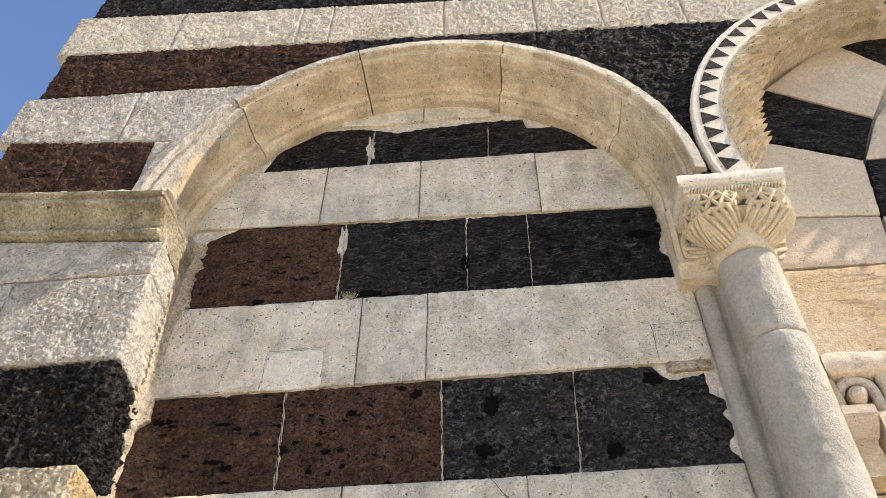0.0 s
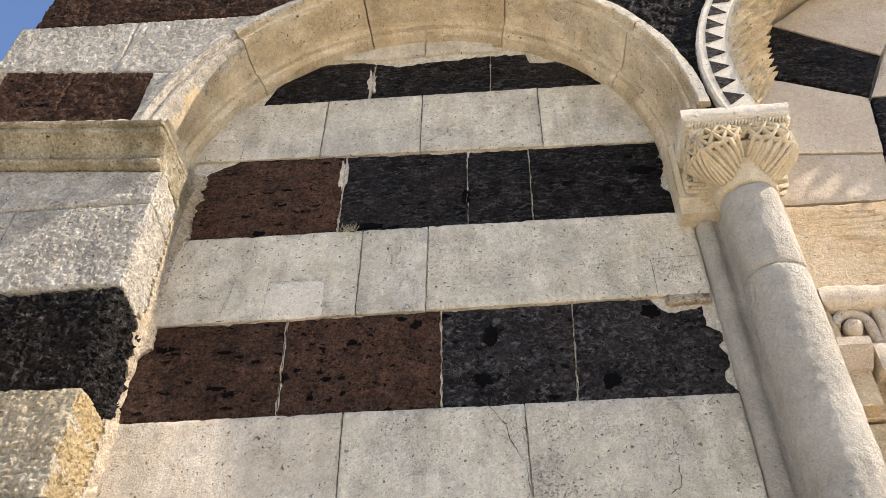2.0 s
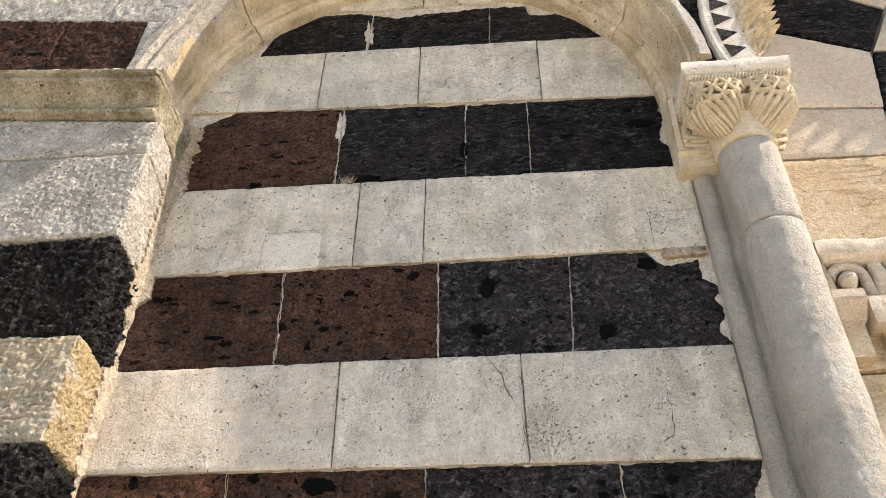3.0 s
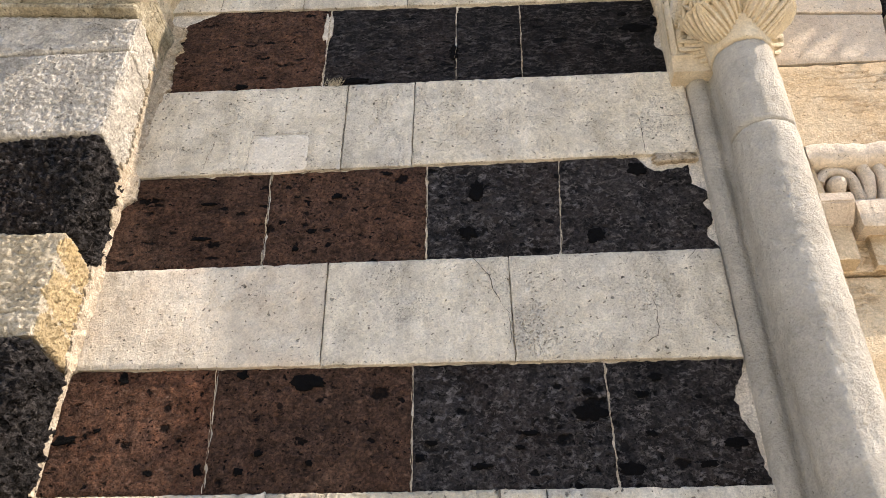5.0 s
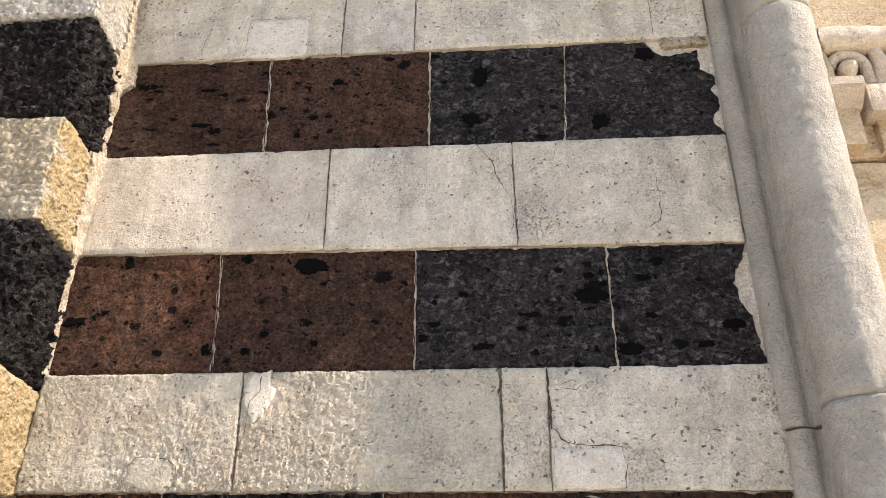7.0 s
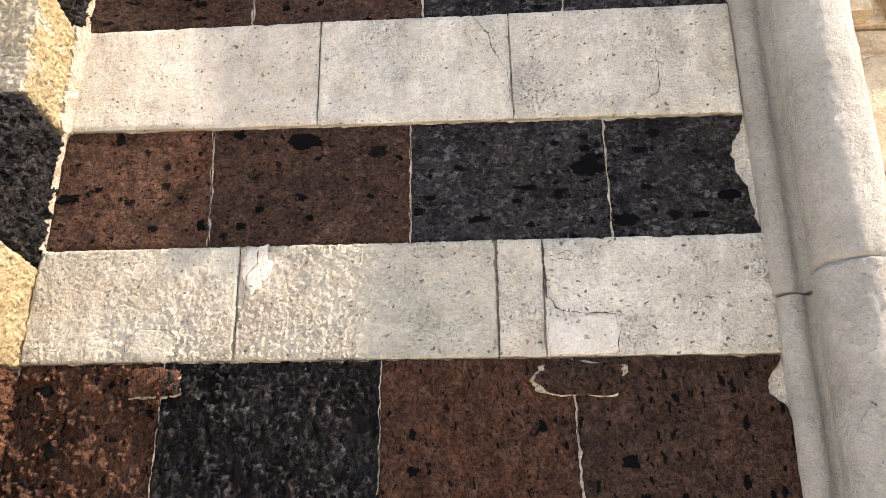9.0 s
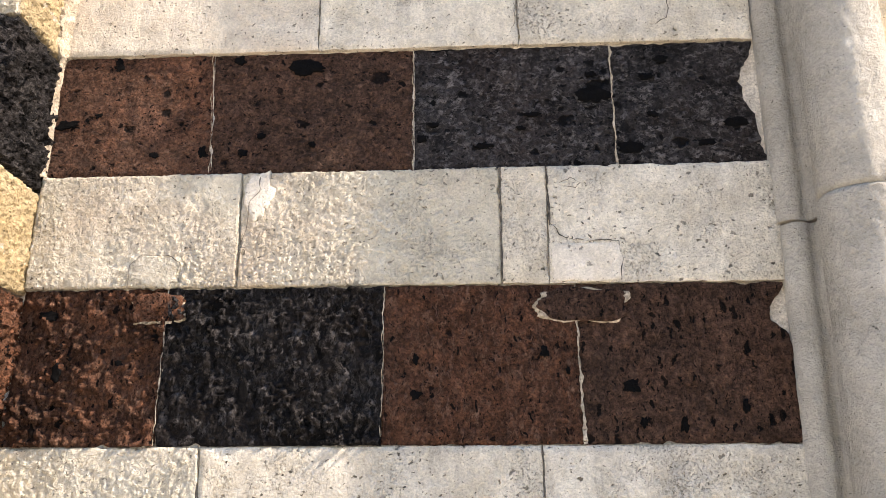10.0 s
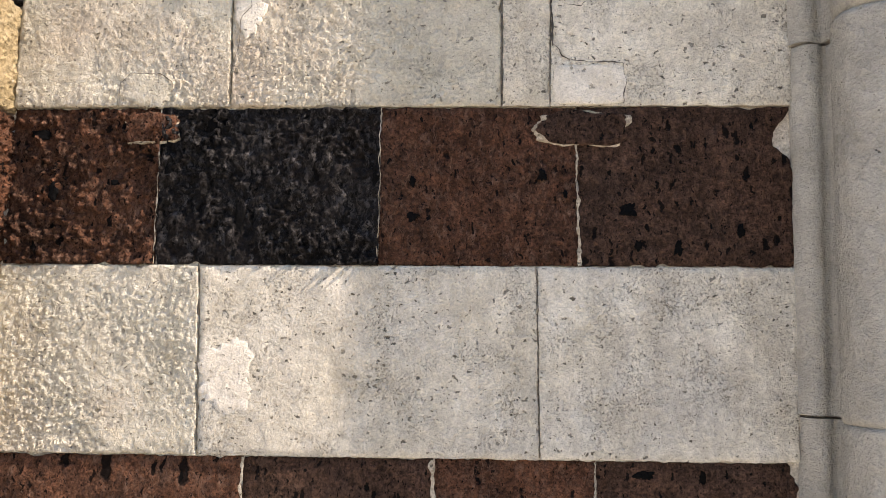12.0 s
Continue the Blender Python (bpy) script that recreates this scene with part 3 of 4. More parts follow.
crack([(-0.637, 2.072), (-0.640, 2.125), (-0.612, 2.150), (-0.545, 2.148), (-0.512, 2.13), (-0.505, 2.09)], -0.0045, 0.0028, 14, wall, 0.006)
for (x0, z0), (x1, z1), w in (((0.266, 2.072), (0.261, 2.366), 0.0060), ((0.379, 2.215), (0.372, 2.366), 0.0058), ((-0.029, 4.155), (-0.029, 4.50), 0.0036), ((0.436, 4.145), (0.436, 4.50), 0.003),
                             ((-0.42, 4.175), (-0.42, 4.515), 0.0028), ((-0.213, 3.41), (-0.215, 3.755), 0.0026), ((-0.208, 2.71), (-0.217, 3.03), 0.003), ((-0.404, 1.28), (-0.424, 1.70), 0.0050), ((0.36, 1.29), (0.349, 1.705), 0.0024)):
    crack([(x0, z0), (x1, z1)], -0.001, w, x0 * 9, wall, 0.0022)
crack([(0.84, 3.05), (0.80, 3.005)], F, 0.002, 13, wall, 0.004)

# ---- pilaster at the corner of the church, with its impost ----
PY = -0.235
pilaster = tagged(piece("pilaster", box_mesh("pilaster", (-1.69, PY + 0.06, 0.0), (-0.95, 2.0, 4.0), MORTAR)), "corner pilaster of banded pale and dark stone", "pilaster", kind="structure")
PCOURSES = [(0.0, 0.43, "B"), (0.43, 0.85, "L"), (0.85, 1.27, "R"), (1.27, 1.69, "Y"), (1.69, 2.05, "r"), (2.05, 2.32, "Y"), (2.32, 2.69, "B"), (2.69, 3.01, "Y"), (3.01, 3.36, "B"), (3.36, 3.724, "g"), (3.724, 3.885, "g")]
STONES["Y"], STONES["g"] = TOOLED, GREY


def corner_block(x0, x1, y0, y1, z0, z1, material, rough, round_, seed, step=0.012, tooled=False, coarse=1.0, lean=0.12, flank=None):
    """A stone that shows its front (towards -y) and its right flank (towards +x), with a worn corner between them."""
    w, d, h = x1 - x0, y1 - y0, z1 - z0
    verts, faces = [], []
    path = []
    n1, n2 = int((w - round_) / step), int((d - round_) / step)
    for i in range(n1 + 1):
        path.append((x0 + (w - round_) * i / n1, y0, 0, -1))
    for k in range(1, 6):
        a = math.pi / 2 * k / 6
        path.append((x1 - round_ + round_ * math.sin(a), y0 + round_ - round_ * math.cos(a), math.sin(a), -math.cos(a)))
    for i in range(n2 + 1):
        path.append((x1, y0 + round_ + (d - round_) * i / n2, 1, 0))
    nz = int(h / step)
    m = len(path)
    for j in range(nz + 1):
        z = z0 + 0.003 + (h - 0.006) * j / nz
        dz = min(j, nz - j) * h / nz
        inset = 0.008 * max(0, 1 - dz / 0.014) ** 2
        for i, (x, y, nx_, ny_) in enumerate(path):
            grain = 0.7 * hill(x * 60, y * 60, z * 60 + seed) + 0.6 * hill(x * 120, y * 120, z * 120 + seed) + 0.5 * hill(x * 210, y * 210, z * 210)
            e = rough * (1.1 * hill(x * 6 + seed, y * 6, z * 6) + 0.9 * hill(x * 22, y * 22 + seed, z * 22) + coarse * grain) - inset
            if 0 < i < m - 1 and 0 < nx_ < 1:
                e -= 0.008 * (0.4 + hill(z * 18, seed, 2.0))
            if i == 0:
                e -= 0.006
            if tooled and ny_ == -1:
                e += 0.0022 * math.sin(z * 330 + 2.5 * hill(x * 9, z * 9, seed)) * (0.5 + hill(x * 14, z * 6, seed))
            back = lean * max(0.0, y - y0 - round_) if nx_ > 0 else 0.0
            verts.append((x + nx_ * e - back, y + ny_ * e, z + 0.003 * hill(x * 15, y * 15, seed + (0 if j < nz / 2 else 9))))
    for j in range(nz):
        for i in range(m - 1):
            k = j * m + i
            faces.append((k, k + 1, k + m + 1, k + m))
    # the hidden back, the bed and the head
    b0 = len(verts)
    verts.append((x0, y1, z0 + 0.003))
    verts.append((x0, y1, z1 - 0.003))
    faces.append(tuple(reversed(range(m))) + (b0,))
    faces.append(tuple(nz * m + i for i in range(m)) + (b0 + 1,))
    faces.append(tuple(j * m for j in range(nz + 1)) + (b0 + 1, b0))
    faces.append(tuple(j * m + m - 1 for j in range(nz, -1, -1)) + (b0, b0 + 1))
    me = mesh_of("stone_block", verts, faces, material)
    if flank:
        me.materials.append(flank)
        for f in me.polygons:
            if f.center.x > x1 - 0.012 - 0.02 * hill(f.center.z * 25, seed, 0.5) - lean * (f.center.y - y0):
                f.material_index = 1
    return me


# relief, worn radius of the corner, mesh step and strength of the grain for each kind of stone
DRESS = {"B": (0.0120, 0.026, 0.006, 1.5), "R": (0.0120, 0.026, 0.006, 1.5), "r": (0.0120, 0.026, 0.006, 1.5), "Y": (0.0050, 0.014, 0.0045, 1.7), "L": (0.003, 0.010, 0.008, 1.0), "g": (0.0022, 0.007, 0.0045, 2.6)}
for k, (z0, z1, kind) in enumerate(PCOURSES):
    r, worn, fine_step, coarse = DRESS[kind]
    cut = (-1.352, -1.30)[k % 2] - 0.06 * math.sin(k * 2.1) if kind != "g" else (-1.352 if z0 < 3.7 else -1.60)
    corner = corner_block(cut, -0.878, PY, 0.03, z0, z1, STONES[kind], r, worn, k * 5.3, fine_step, kind == "Y", coarse, flank=YELLOW if kind == "Y" else None)
    rest = block_mesh("stone_block", [(-1.76, z0), (cut, z0), (cut, z1), (-1.76, z1)], PY, 0.2, STONES[kind], r * 0.7, 0.003, 0.006, 0.010, k * 9.1, fine=0.5 * r)
    for me in (corner, rest):
        if z0 > 3.7:
            # the course under the impost rises with it towards the corner of the church
            for v in me.vertices:
                v.co.z += 0.10 * max(0.0, -0.92 - v.co.x) * (v.co.z - z0) / (z1 - z0)
        piece("stone_block", me, pilaster)


def impost():
    """Moulded string at the head of the pilaster: fillet, cavetto, roll; mitred round the right corner."""
    prof = [(0.000, 3.885), (0.016, 3.888), (0.027, 3.893), (0.031, 3.903), (0.027, 3.914), (0.016, 3.919), (0.015, 3.925), (0.020, 3.932), (0.026, 3.946), (0.040, 3.962), (0.060, 3.975), (0.080, 3.983), (0.086, 3.986), (0.088, 3.993), (0.089, 4.003), (0.087, 4.008), (0.103, 4.011), (0.107, 4.021), (0.100, 4.031), (0.050, 4.036), (0.000, 4.038)]
    verts, faces = [], []
    stations = []
    n = 70
    for i in range(n + 1):
        stations.append((-1.80 + (0.90) * i / n, 0))
    for i in range(1, 20):
        stations.append((i / 19, 1))
    m = len(prof)
    for s, leg in stations:
        for o, z in prof:
            wob = 0.003 * hill(s * 9 + leg * 5, z * 8, 0.4) + 0.002 * hill(s * 40, z * 40, leg)
            if leg == 0:
                t = (s + 1.80) / 0.90
                x = -1.80 + t * (0.915 - 0.02 + o * 0.2)
                x = min(x, -0.895 + o * 0.15)
                verts.append((x, PY - o + wob, z + wob))
            else:
                verts.append((-0.895 + o * 0.15 + wob, PY - o + (abs(PY) + o) * s, z + wob))
    for i in range(len(stations) - 1):
        for k in range(m - 1):
            faces.append((i * m + k, i * m + k + 1, (i + 1) * m + k + 1, (i + 1) * m + k)[::-1])
    b = len(verts)
    verts += [(-1.80, 0.0, 3.886), (-1.80, 0.0, 4.036)]
    faces.append(tuple(range(m)) + (b + 1, b))
    faces.append(tuple(i * m + m - 1 for i in range(len(stations))) + (b + 1,))
    faces.append(tuple(i * m for i in range(len(stations) - 1, -1, -1)) + (b,))
    verts = [(x, y, z + 0.10 * max(0.0, -0.92 - x)) for x, y, z in verts]
    me = mesh_of("impost", verts, faces, PATINA)
    me.set_sharp_from_angle(angle=radians(30))
    return me


piece("impost", impost(), pilaster, "weathered moulded limestone impost")

def ledge():
    """Crumbling white mortar along the top of the impost."""
    n = 120
    verts, faces = [], []
    for i in range(n + 1):
        x = -1.80 + 0.93 * i / n
        z = 4.022 + 0.10 * max(0.0, -0.92 - x)
        h = 0.012 + 0.014 * (0.6 + hill(x * 18, 0.3, 0.1) + 0.6 * hill(x * 55, 0.3, 2.1))
        f = 0.006 * hill(x * 30, 5.0, 0.2)
        for y, q in ((PY - 0.100 + f, 0.0), (PY - 0.098 + f, 0.6), (PY - 0.070 + f, 1.0), (PY - 0.03, 1.1), (PY + 0.01, 1.1)):
            verts.append((x, y, z + max(0.004, h) * q))
    for i in range(n):
        for k in range(4):
            b = i * 5 + k
            faces.append((b, b + 5, b + 6, b + 1))
    return mesh_of("mortar_ledge", verts, faces, WHITE)


piece("mortar_ledge", ledge(), pilaster)

# how far the old mortar reaches along the flank and along the wall, by height
# rows 3.41 and 3.70: no mortar known, the tan strip imitates shade on the flank
SPREAD = [(2.34, 0.004, -0.004), (2.69, 0.006, -0.002), (2.71, 0.050, 0.012), (3.01, 0.055, 0.014), (3.04, 0.020, 0.002), (3.09, 0.002, -0.006), (3.13, 0.014, -0.002), (3.18, 0.004, -0.006), (3.22, 0.055, 0.002), (3.26, 0.020, -0.004), (3.30, 0.080, 0.030), (3.38, 0.075, 0.034), (3.41, 0.040, 0.014), (3.70, 0.045, 0.020), (3.77, 0.060, 0.040), (4.10, 0.060, 0.050)]


def fillet():
    """Old mortar in the corner between the pilaster and the recess; beside the grey block its tan strip stands for
    shade.
    """
    verts, faces = [], []
    n = 420
    zs, flank, flat = zip(*SPREAD)
    for i in range(n + 1):
        z = 2.36 + 1.74 * i / n
        q = 1.0 + 0.35 * hill(z * 19, 0.2, 0.4) + 0.35 * hill(z * 55, 0.1, 0.7) + 0.2 * hill(z * 130, 0.1, 0.7)
        f, w = np.interp(z, zs, flank) * q, np.interp(z, zs, flat) * (1.0 + 0.5 * hill(z * 24, 3.2, 0.4) + 0.3 * hill(z * 90, 1.1, 0.7))
        thick = min(1.0, f / 0.02)
        side = lambda y, out: (-0.878 - 0.12 * (y - PY - 0.02) + out * thick - 0.004 * (1 - thick), y, z)
        verts += [side(-f, -0.004), side(-f * 0.9, 0.006), side(-f * 0.45, 0.009 + 0.003 * hill(z * 40, 0.2, 1.0)), side(-0.012, 0.010), (-0.892 + w * 0.5, -0.002 + 0.004 * hill(z * 33, 0.5, 0.2), z), (-0.896 + w, 0.0, z), (-0.892 + w, 0.016, z)]
    m = 7
    for i in range(n):
        for k in range(m - 1):
            b = i * m + k
            faces.append((b, b + 1, b + m + 1, b + m))
    return mesh_of("mortar_fillet", verts, faces, JOINT)


piece("mortar_fillet", fillet(), pilaster, "pale crumbling corner mortar, in part a strip standing for shade")

# ---- wall above: spandrel bands round the arch ----
spandrel = tagged(piece("wall_spandrel", arc_mesh("wall_spandrel", *ARCH, [(1.01, PY + 0.02), (1.01, 0.4), (1.16, 0.4), (1.16, PY + 0.02)], 28, 178, MORTAR, 60)), "banded dark and pale wall over the blind arch", "wall", kind="structure")
# bands: z at the left corner, z at the far right
BANDS = [(4.03, 3.98, "R"), (4.565, 4.18, "L"), (4.893, 4.74, "R"), (5.27, 4.99, "L"), (5.64, 5.30, "B"), (6.02, 5.68, "L"), (6.4, 6.1, "B"), (6.8, 6.5, "L")]


def ring_clip_block(x0, x1, c0, c1, material, seed, dark):
    """A band stone of the spandrel whose inner end follows the outer edge of the arch."""
    zl = lambda x, c: c[0] + (c[1] - c[0]) * (x + 1.76) / 3.0
    R = 1.022
    step = 0.007
    nx = max(3, int((x1 - x0) / step))
    nz = max(3, int((zl(x0, c1) - zl(x0, c0)) / step))
    verts, faces = [], []
    for j in range(nz + 1):
        v = j / nz
        for i in range(nx + 1):
            u = i / nx
            x = x0 + (x1 - x0) * u
            z = zl(x, c0) * (1 - v) + zl(x, c1) * v
            z += (0.0015 + 0.004 * hill(x * 20, seed, v * 3)) * (1 if v == 0 else -1 if v == 1 else 0)
            d = min(u, 1 - u) * (x1 - x0)
            dz = min(v, 1 - v) * (zl(x0, c1) - zl(x0, c0))
            e = min(d, dz)
            y = PY + (0.007 if dark else 0.0022) * (hill(x * 8, z * 8, seed) + hill(x * 30, z * 30, seed) + (0.9 if dark else 1.8) * (hill(x * 65, z * 65, seed) + hill(x * 120, z * 120, seed)))
            if e < 0.006:
                y += 0.005 * (1 - e / 0.006) ** 2
            verts.append((x, y, z))
    row = nx + 1
    rings = ((ARCH[0], ARCH[1], R - 0.012), (2.040, 4.168, 1.04))
    inside = [any(math.hypot(v[0] - a, v[2] - c) < r for a, c, r in rings) for v in verts]
    for j in range(nz):
        for i in range(nx):
            k = j * row + i
            q = (k, k + 1, k + row + 1, k + row)
            if not all(inside[a] for a in q):
                faces.append(q)
    if not faces:
        return None
    me = mesh_of("stone_block", verts, faces, material)
    bm = bmesh.new()
    bm.from_mesh(me)
    # draw the cut edge onto the ring, then give the stone its depth
    for v in bm.verts:
        for a, c, r in rings:
            d = math.hypot(v.co.x - a, v.co.z - c)
            if 0 < d < r:
                v.co.x, v.co.z = a + (v.co.x - a) * r / d, c + (v.co.z - c) * r / d
    bmesh.ops.delete(bm, geom=[v for v in bm.verts if not v.link_faces], context="VERTS")
    rim = [e for e in bm.edges if e.is_boundary]
    out = bmesh.ops.extrude_edge_only(bm, edges=rim)
    for g in out["geom"]:
        if isinstance(g, bmesh.types.BMVert):
            g.co.y = PY + 0.22
    bm.to_mesh(me)
    bm.free()
    return me


BANDJ = [[-1.765, -1.41, -1.075, -0.9, 0.9, 1.4], [-1.765, -1.24, -0.6, 0.3, 1.4], [-1.765, -1.50, -0.35, 0.10, 0.49, 1.6], [-1.765, -1.212, -0.6, -0.445, 0.087, 0.5, 0.79, 1.139, 1.8], [-1.765, -1.5, -0.9, -0.3, 0.4, 1.0, 1.8], [-1.765, -1.0, 0.0, 0.7, 1.8], [-1.765, -0.8, 0.2, 1.8]]
for k in range(len(BANDS) - 1):
    kind = BANDS[k][2]
    xs = [BANDJ[k][0] + (0.045 if BANDS[k][2] in "RB" else -0.02)] + BANDJ[k][1:]
    for i in range(len(xs) - 1):
        kind = BANDS[k][2]
        if k == 0 and i == 2:
            kind = "L"
        if k in (1, 2) and xs[i] > -0.4 or k == 0 and i > 2:
            kind = "B"
        if kind == "L":
            kind = "g" if k < 2 else "G"
        me = ring_clip_block(xs[i], xs[i + 1], BANDS[k], BANDS[k + 1], STONES[kind], k * 3.3 + i * 1.7, kind in "BR")
        if me:
            piece("stone_block", me, spandrel)
piece("wall_core", box_mesh("wall_core", (-1.69, 0.1, 4.0), (4.5, 2.0, 7.2), MORTAR), spandrel)
piece("wall_core", box_mesh("wall_core", (-1.69, PY + 0.02, 5.05), (1.15, 0.2, 7.2), MORTAR), spandrel)
piece("wall_core", box_mesh("wall_core", (1.15, PY + 0.02, 5.27), (4.5, 0.2, 7.2), MORTAR), spandrel)
piece("wall_core", box_mesh("wall_core", (-1.69, PY + 0.02, 4.0), (-1.07, 0.2, 5.06), MORTAR), spandrel)

# ---- the blind arch: voussoirs with a fillet and a moulded soffit ----
arch = tagged(new("blind_arch"), "cream limestone blind arch with moulded soffit", "arch", kind="structure")
PROFILE = smooth_profile([(1.028, 0.02), (1.028, -0.250), (1.022, -0.262), (0.990, -0.264), (0.985, -0.258), (0.983, -0.236), (0.970, -0.233), (0.964, -0.240), (0.955, -0.238), (0.951, -0.226), (0.946, -0.140), (0.941, -0.086), (0.938, -0.076), (0.926, -0.074), (0.916, -0.068), (0.914, -0.050), (0.904, -0.044), (0.897, -0.032), (0.895, -0.012), (0.896, 0.03)], 3)
ANGLES = [-0.4, 30.2, 66.8, 103.5, 137.0, 181.0]
for k in range(len(ANGLES) - 1):
    me = arc_mesh("voussoir", *ARCH, PROFILE, ANGLES[k] + 0.14, ANGLES[k + 1] - 0.14, CREAM, 130, 0.0045, k * 4.1)
    me.materials.append(GREY if k > 2 else LIME)
    for f in me.polygons:
        x, y, z = f.center
        if math.hypot(x - ARCH[0], z - ARCH[1]) > (0.948 if k == 4 else 0.986) and len(f.vertices) == 4:
            f.material_index = 1
    piece("voussoir", me, arch)

# ---- engaged column with its capital ----
column = tagged(new("engaged_column"), "pale limestone engaged column with a carved basket capital", "column")
CX, CY, CR = 1.05, -0.112, 0.0905


def shaft(z0, z1, seed):
    n, m = 110, int((z1 - z0) / 0.007)
    verts, faces = [], []
    for j in range(m + 1):
        z = z0 + (z1 - z0) * j / m
        e = 0.008 * max(0, 1 - min(j, m - j) / 1.2)
        for i in range(n):
            a = 2 * math.pi * i / n
            c_, s_ = math.cos(a), math.sin(a)
            r = CR * (1 + 0.05 * (3.5 - z) / 3.5) - e + 0.003 * hill(c_ * 2 + seed, s_ * 2, z * 4) + 0.0022 * hill(c_ * 4, s_ * 4, z * 32) + 0.0017 * hill(c_ * 8, s_ * 8, z * 85) + 0.0014 * hill(c_ * 15, s_ * 15, z * 160)
            verts.append((CX + r * c_, CY + r * s_, z))
    for j in range(m):
        for i in range(n):
            k = (i + 1) % n
            faces.append((j * n + i, j * n + k, (j + 1) * n + k, (j + 1) * n + i))
    faces.append(tuple(reversed(range(n))))
    faces.append(tuple(m * n + i for i in range(n)))
    return mesh_of("shaft", verts, faces, COLUMN)


for z0, z1 in ((0.0, 1.392), (1.392, 2.235), (2.235, 3.335), (3.335, 3.664)):
    piece("shaft", shaft(z0, z1, z0), column)


def bell(a, v, out=0.0):
    """A place on the capital: a is the angle, v runs from the neck to the head; the corners swell into lobes, the faces dip between them."""
    s = abs((a / (math.pi / 2)) % 1.0 - 0.5) * 2
    z0 = 3.688 + 0.088 * s ** 2.0
    k = math.sin(min(1.0, v * 1.75) * math.pi / 2) ** 0.75
    dip = s ** 1.6
    r = (0.094 + 0.106 * k) * (1 - dip) + (0.094 + 0.054 * k) * dip + out
    if v > 0.75:
        r -= 0.022 * ((v - 0.75) / 0.25) ** 2
    return Vector((CX - 0.004 + r * math.cos(a), CY + 0.002 + r * math.sin(a), z0 + (3.868 - z0) * v))


def capital():
    """The core of the capital, in the hollows between the leaves and behind the pierced lattice."""
    n, m = 128, 34
    verts, faces = [], []
    for j in range(m + 1):
        v = j / m
        deep = -0.010 - 0.034 * min(1.0, max(0.0, (v - 0.40) / 0.06))
        for i in range(n):
            verts.append(bell(2 * math.pi * i / n, v, deep + 0.0015 * hill(i * 0.4, j * 0.4, 0.3)))
    for j in range(m):
        for i in range(n):
            k = (i + 1) % n
            faces.append((j * n + i, j * n + k, (j + 1) * n + k, (j + 1) * n + i))
    faces.append(tuple(reversed(range(n))))
    faces.append(tuple(m * n + i for i in range(n)))
    return mesh_of("capital", verts, faces, CARVED)


def capital_leaves():
    """Ribbed leaves that sweep from the neck over the lobes, and a pierced lattice above them."""
    verts, faces = [], []

    def strip(points, width, high, taper=0.0):
        n = 8
        base = len(verts)
        last = len(points) - 1
        for i, (a, v) in enumerate(points):
            p = bell(a, v)
            q = bell(*points[min(i + 1, last)]) - bell(*points[max(i - 1, 0)])
            out = Vector((math.cos(a), math.sin(a), -0.45 + 0.7 * v)).normalized()
            side = q.cross(out).normalized()
            w = width * (1 + 0.2 * hill(p.x * 50, p.z * 50, p.y * 50)) * (1 - taper * (1 - i / last))
            for k in range(n):
                t = 2 * math.pi * k / n
                verts.append(p + side * w * math.cos(t) + out * (high * math.sin(t) - 0.004))
        for i in range(last):
            for k in range(n):
                o, o2 = base + i * n + k, base + i * n + (k + 1) % n
                faces.append((o, o2, o2 + n, o + n))
        faces.append(tuple(base + k for k in range(n))[::-1])
        faces.append(tuple(base + last * n + k for k in range(n)))

    for side in range(4):
        mid = side * math.pi / 2
        at = lambda u: mid + u * math.pi / 4
        for sgn in (-1, 1):
            for k in range(7):
                f = k / 6
                u0, u1 = 0.06 + 0.86 * f, min(1.0, 0.22 + 1.0 * f)
                strip([(at(sgn * (u0 + (u1 - u0) * (i / 9) ** 0.8)), 0.44 * i / 9) for i in range(10)], 0.0095, 0.012, 0.45)
            strip([(at(sgn * (0.12 + 0.88 * i / 12)), 0.44 + 0.02 * math.sin(i * 1.7)) for i in range(13)], 0.0075, 0.012)
            # the lattice: two tiers of slanting bars
            for k in range(4):
                u = 0.12 + 0.28 * k
                for lean in (-0.15, 0.15):
                    strip([(at(sgn * min(1.04, max(0.0, u + lean * (i / 4 - 1)))), 0.46 + 0.48 * i / 8) for i in range(9)], 0.0068, 0.010)
        strip([(at(i / 8 - 1), 0.69 + 0.015 * math.sin(i * 2.3)) for i in range(17)], 0.0068, 0.010)
        strip([(at(i / 8 - 1), 0.945) for i in range(17)], 0.0075, 0.010)
    return mesh_of("carved_leaves", verts, faces, CARVED)


def neck():
    """Plain collar between the shaft and the carving."""
    n = 72
    rows = [(3.666, 0.0905), (3.670, 0.0945), (3.680, 0.0955), (3.70, 0.0970), (3.74, 0.0995), (3.80, 0.103)]
    verts, faces = [], []
    for z, r in rows:
        for i in range(n):
            a = 2 * math.pi * i / n
            q = r + 0.0012 * hill(math.cos(a) * 6, math.sin(a) * 6, z * 60)
            verts.append((CX + q * math.cos(a), CY + q * math.sin(a), z))
    for j in range(len(rows) - 1):
        for i in range(n):
            k = (i + 1) % n
            faces.append((j * n + i, j * n + k, (j + 1) * n + k, (j + 1) * n + i))
    faces.append(tuple(reversed(range(n))))
    faces.append(tuple((len(rows) - 1) * n + i for i in range(n)))
    return mesh_of("neck", verts, faces, CARVED)


piece("carved_leaves", capital_leaves(), column, "ribbed leaves and pierced lattice carved in cream stone")
piece("capital", capital(), column, "cream bell of the capital")
piece("neck", neck(), column, "plain cream collar under the carving")


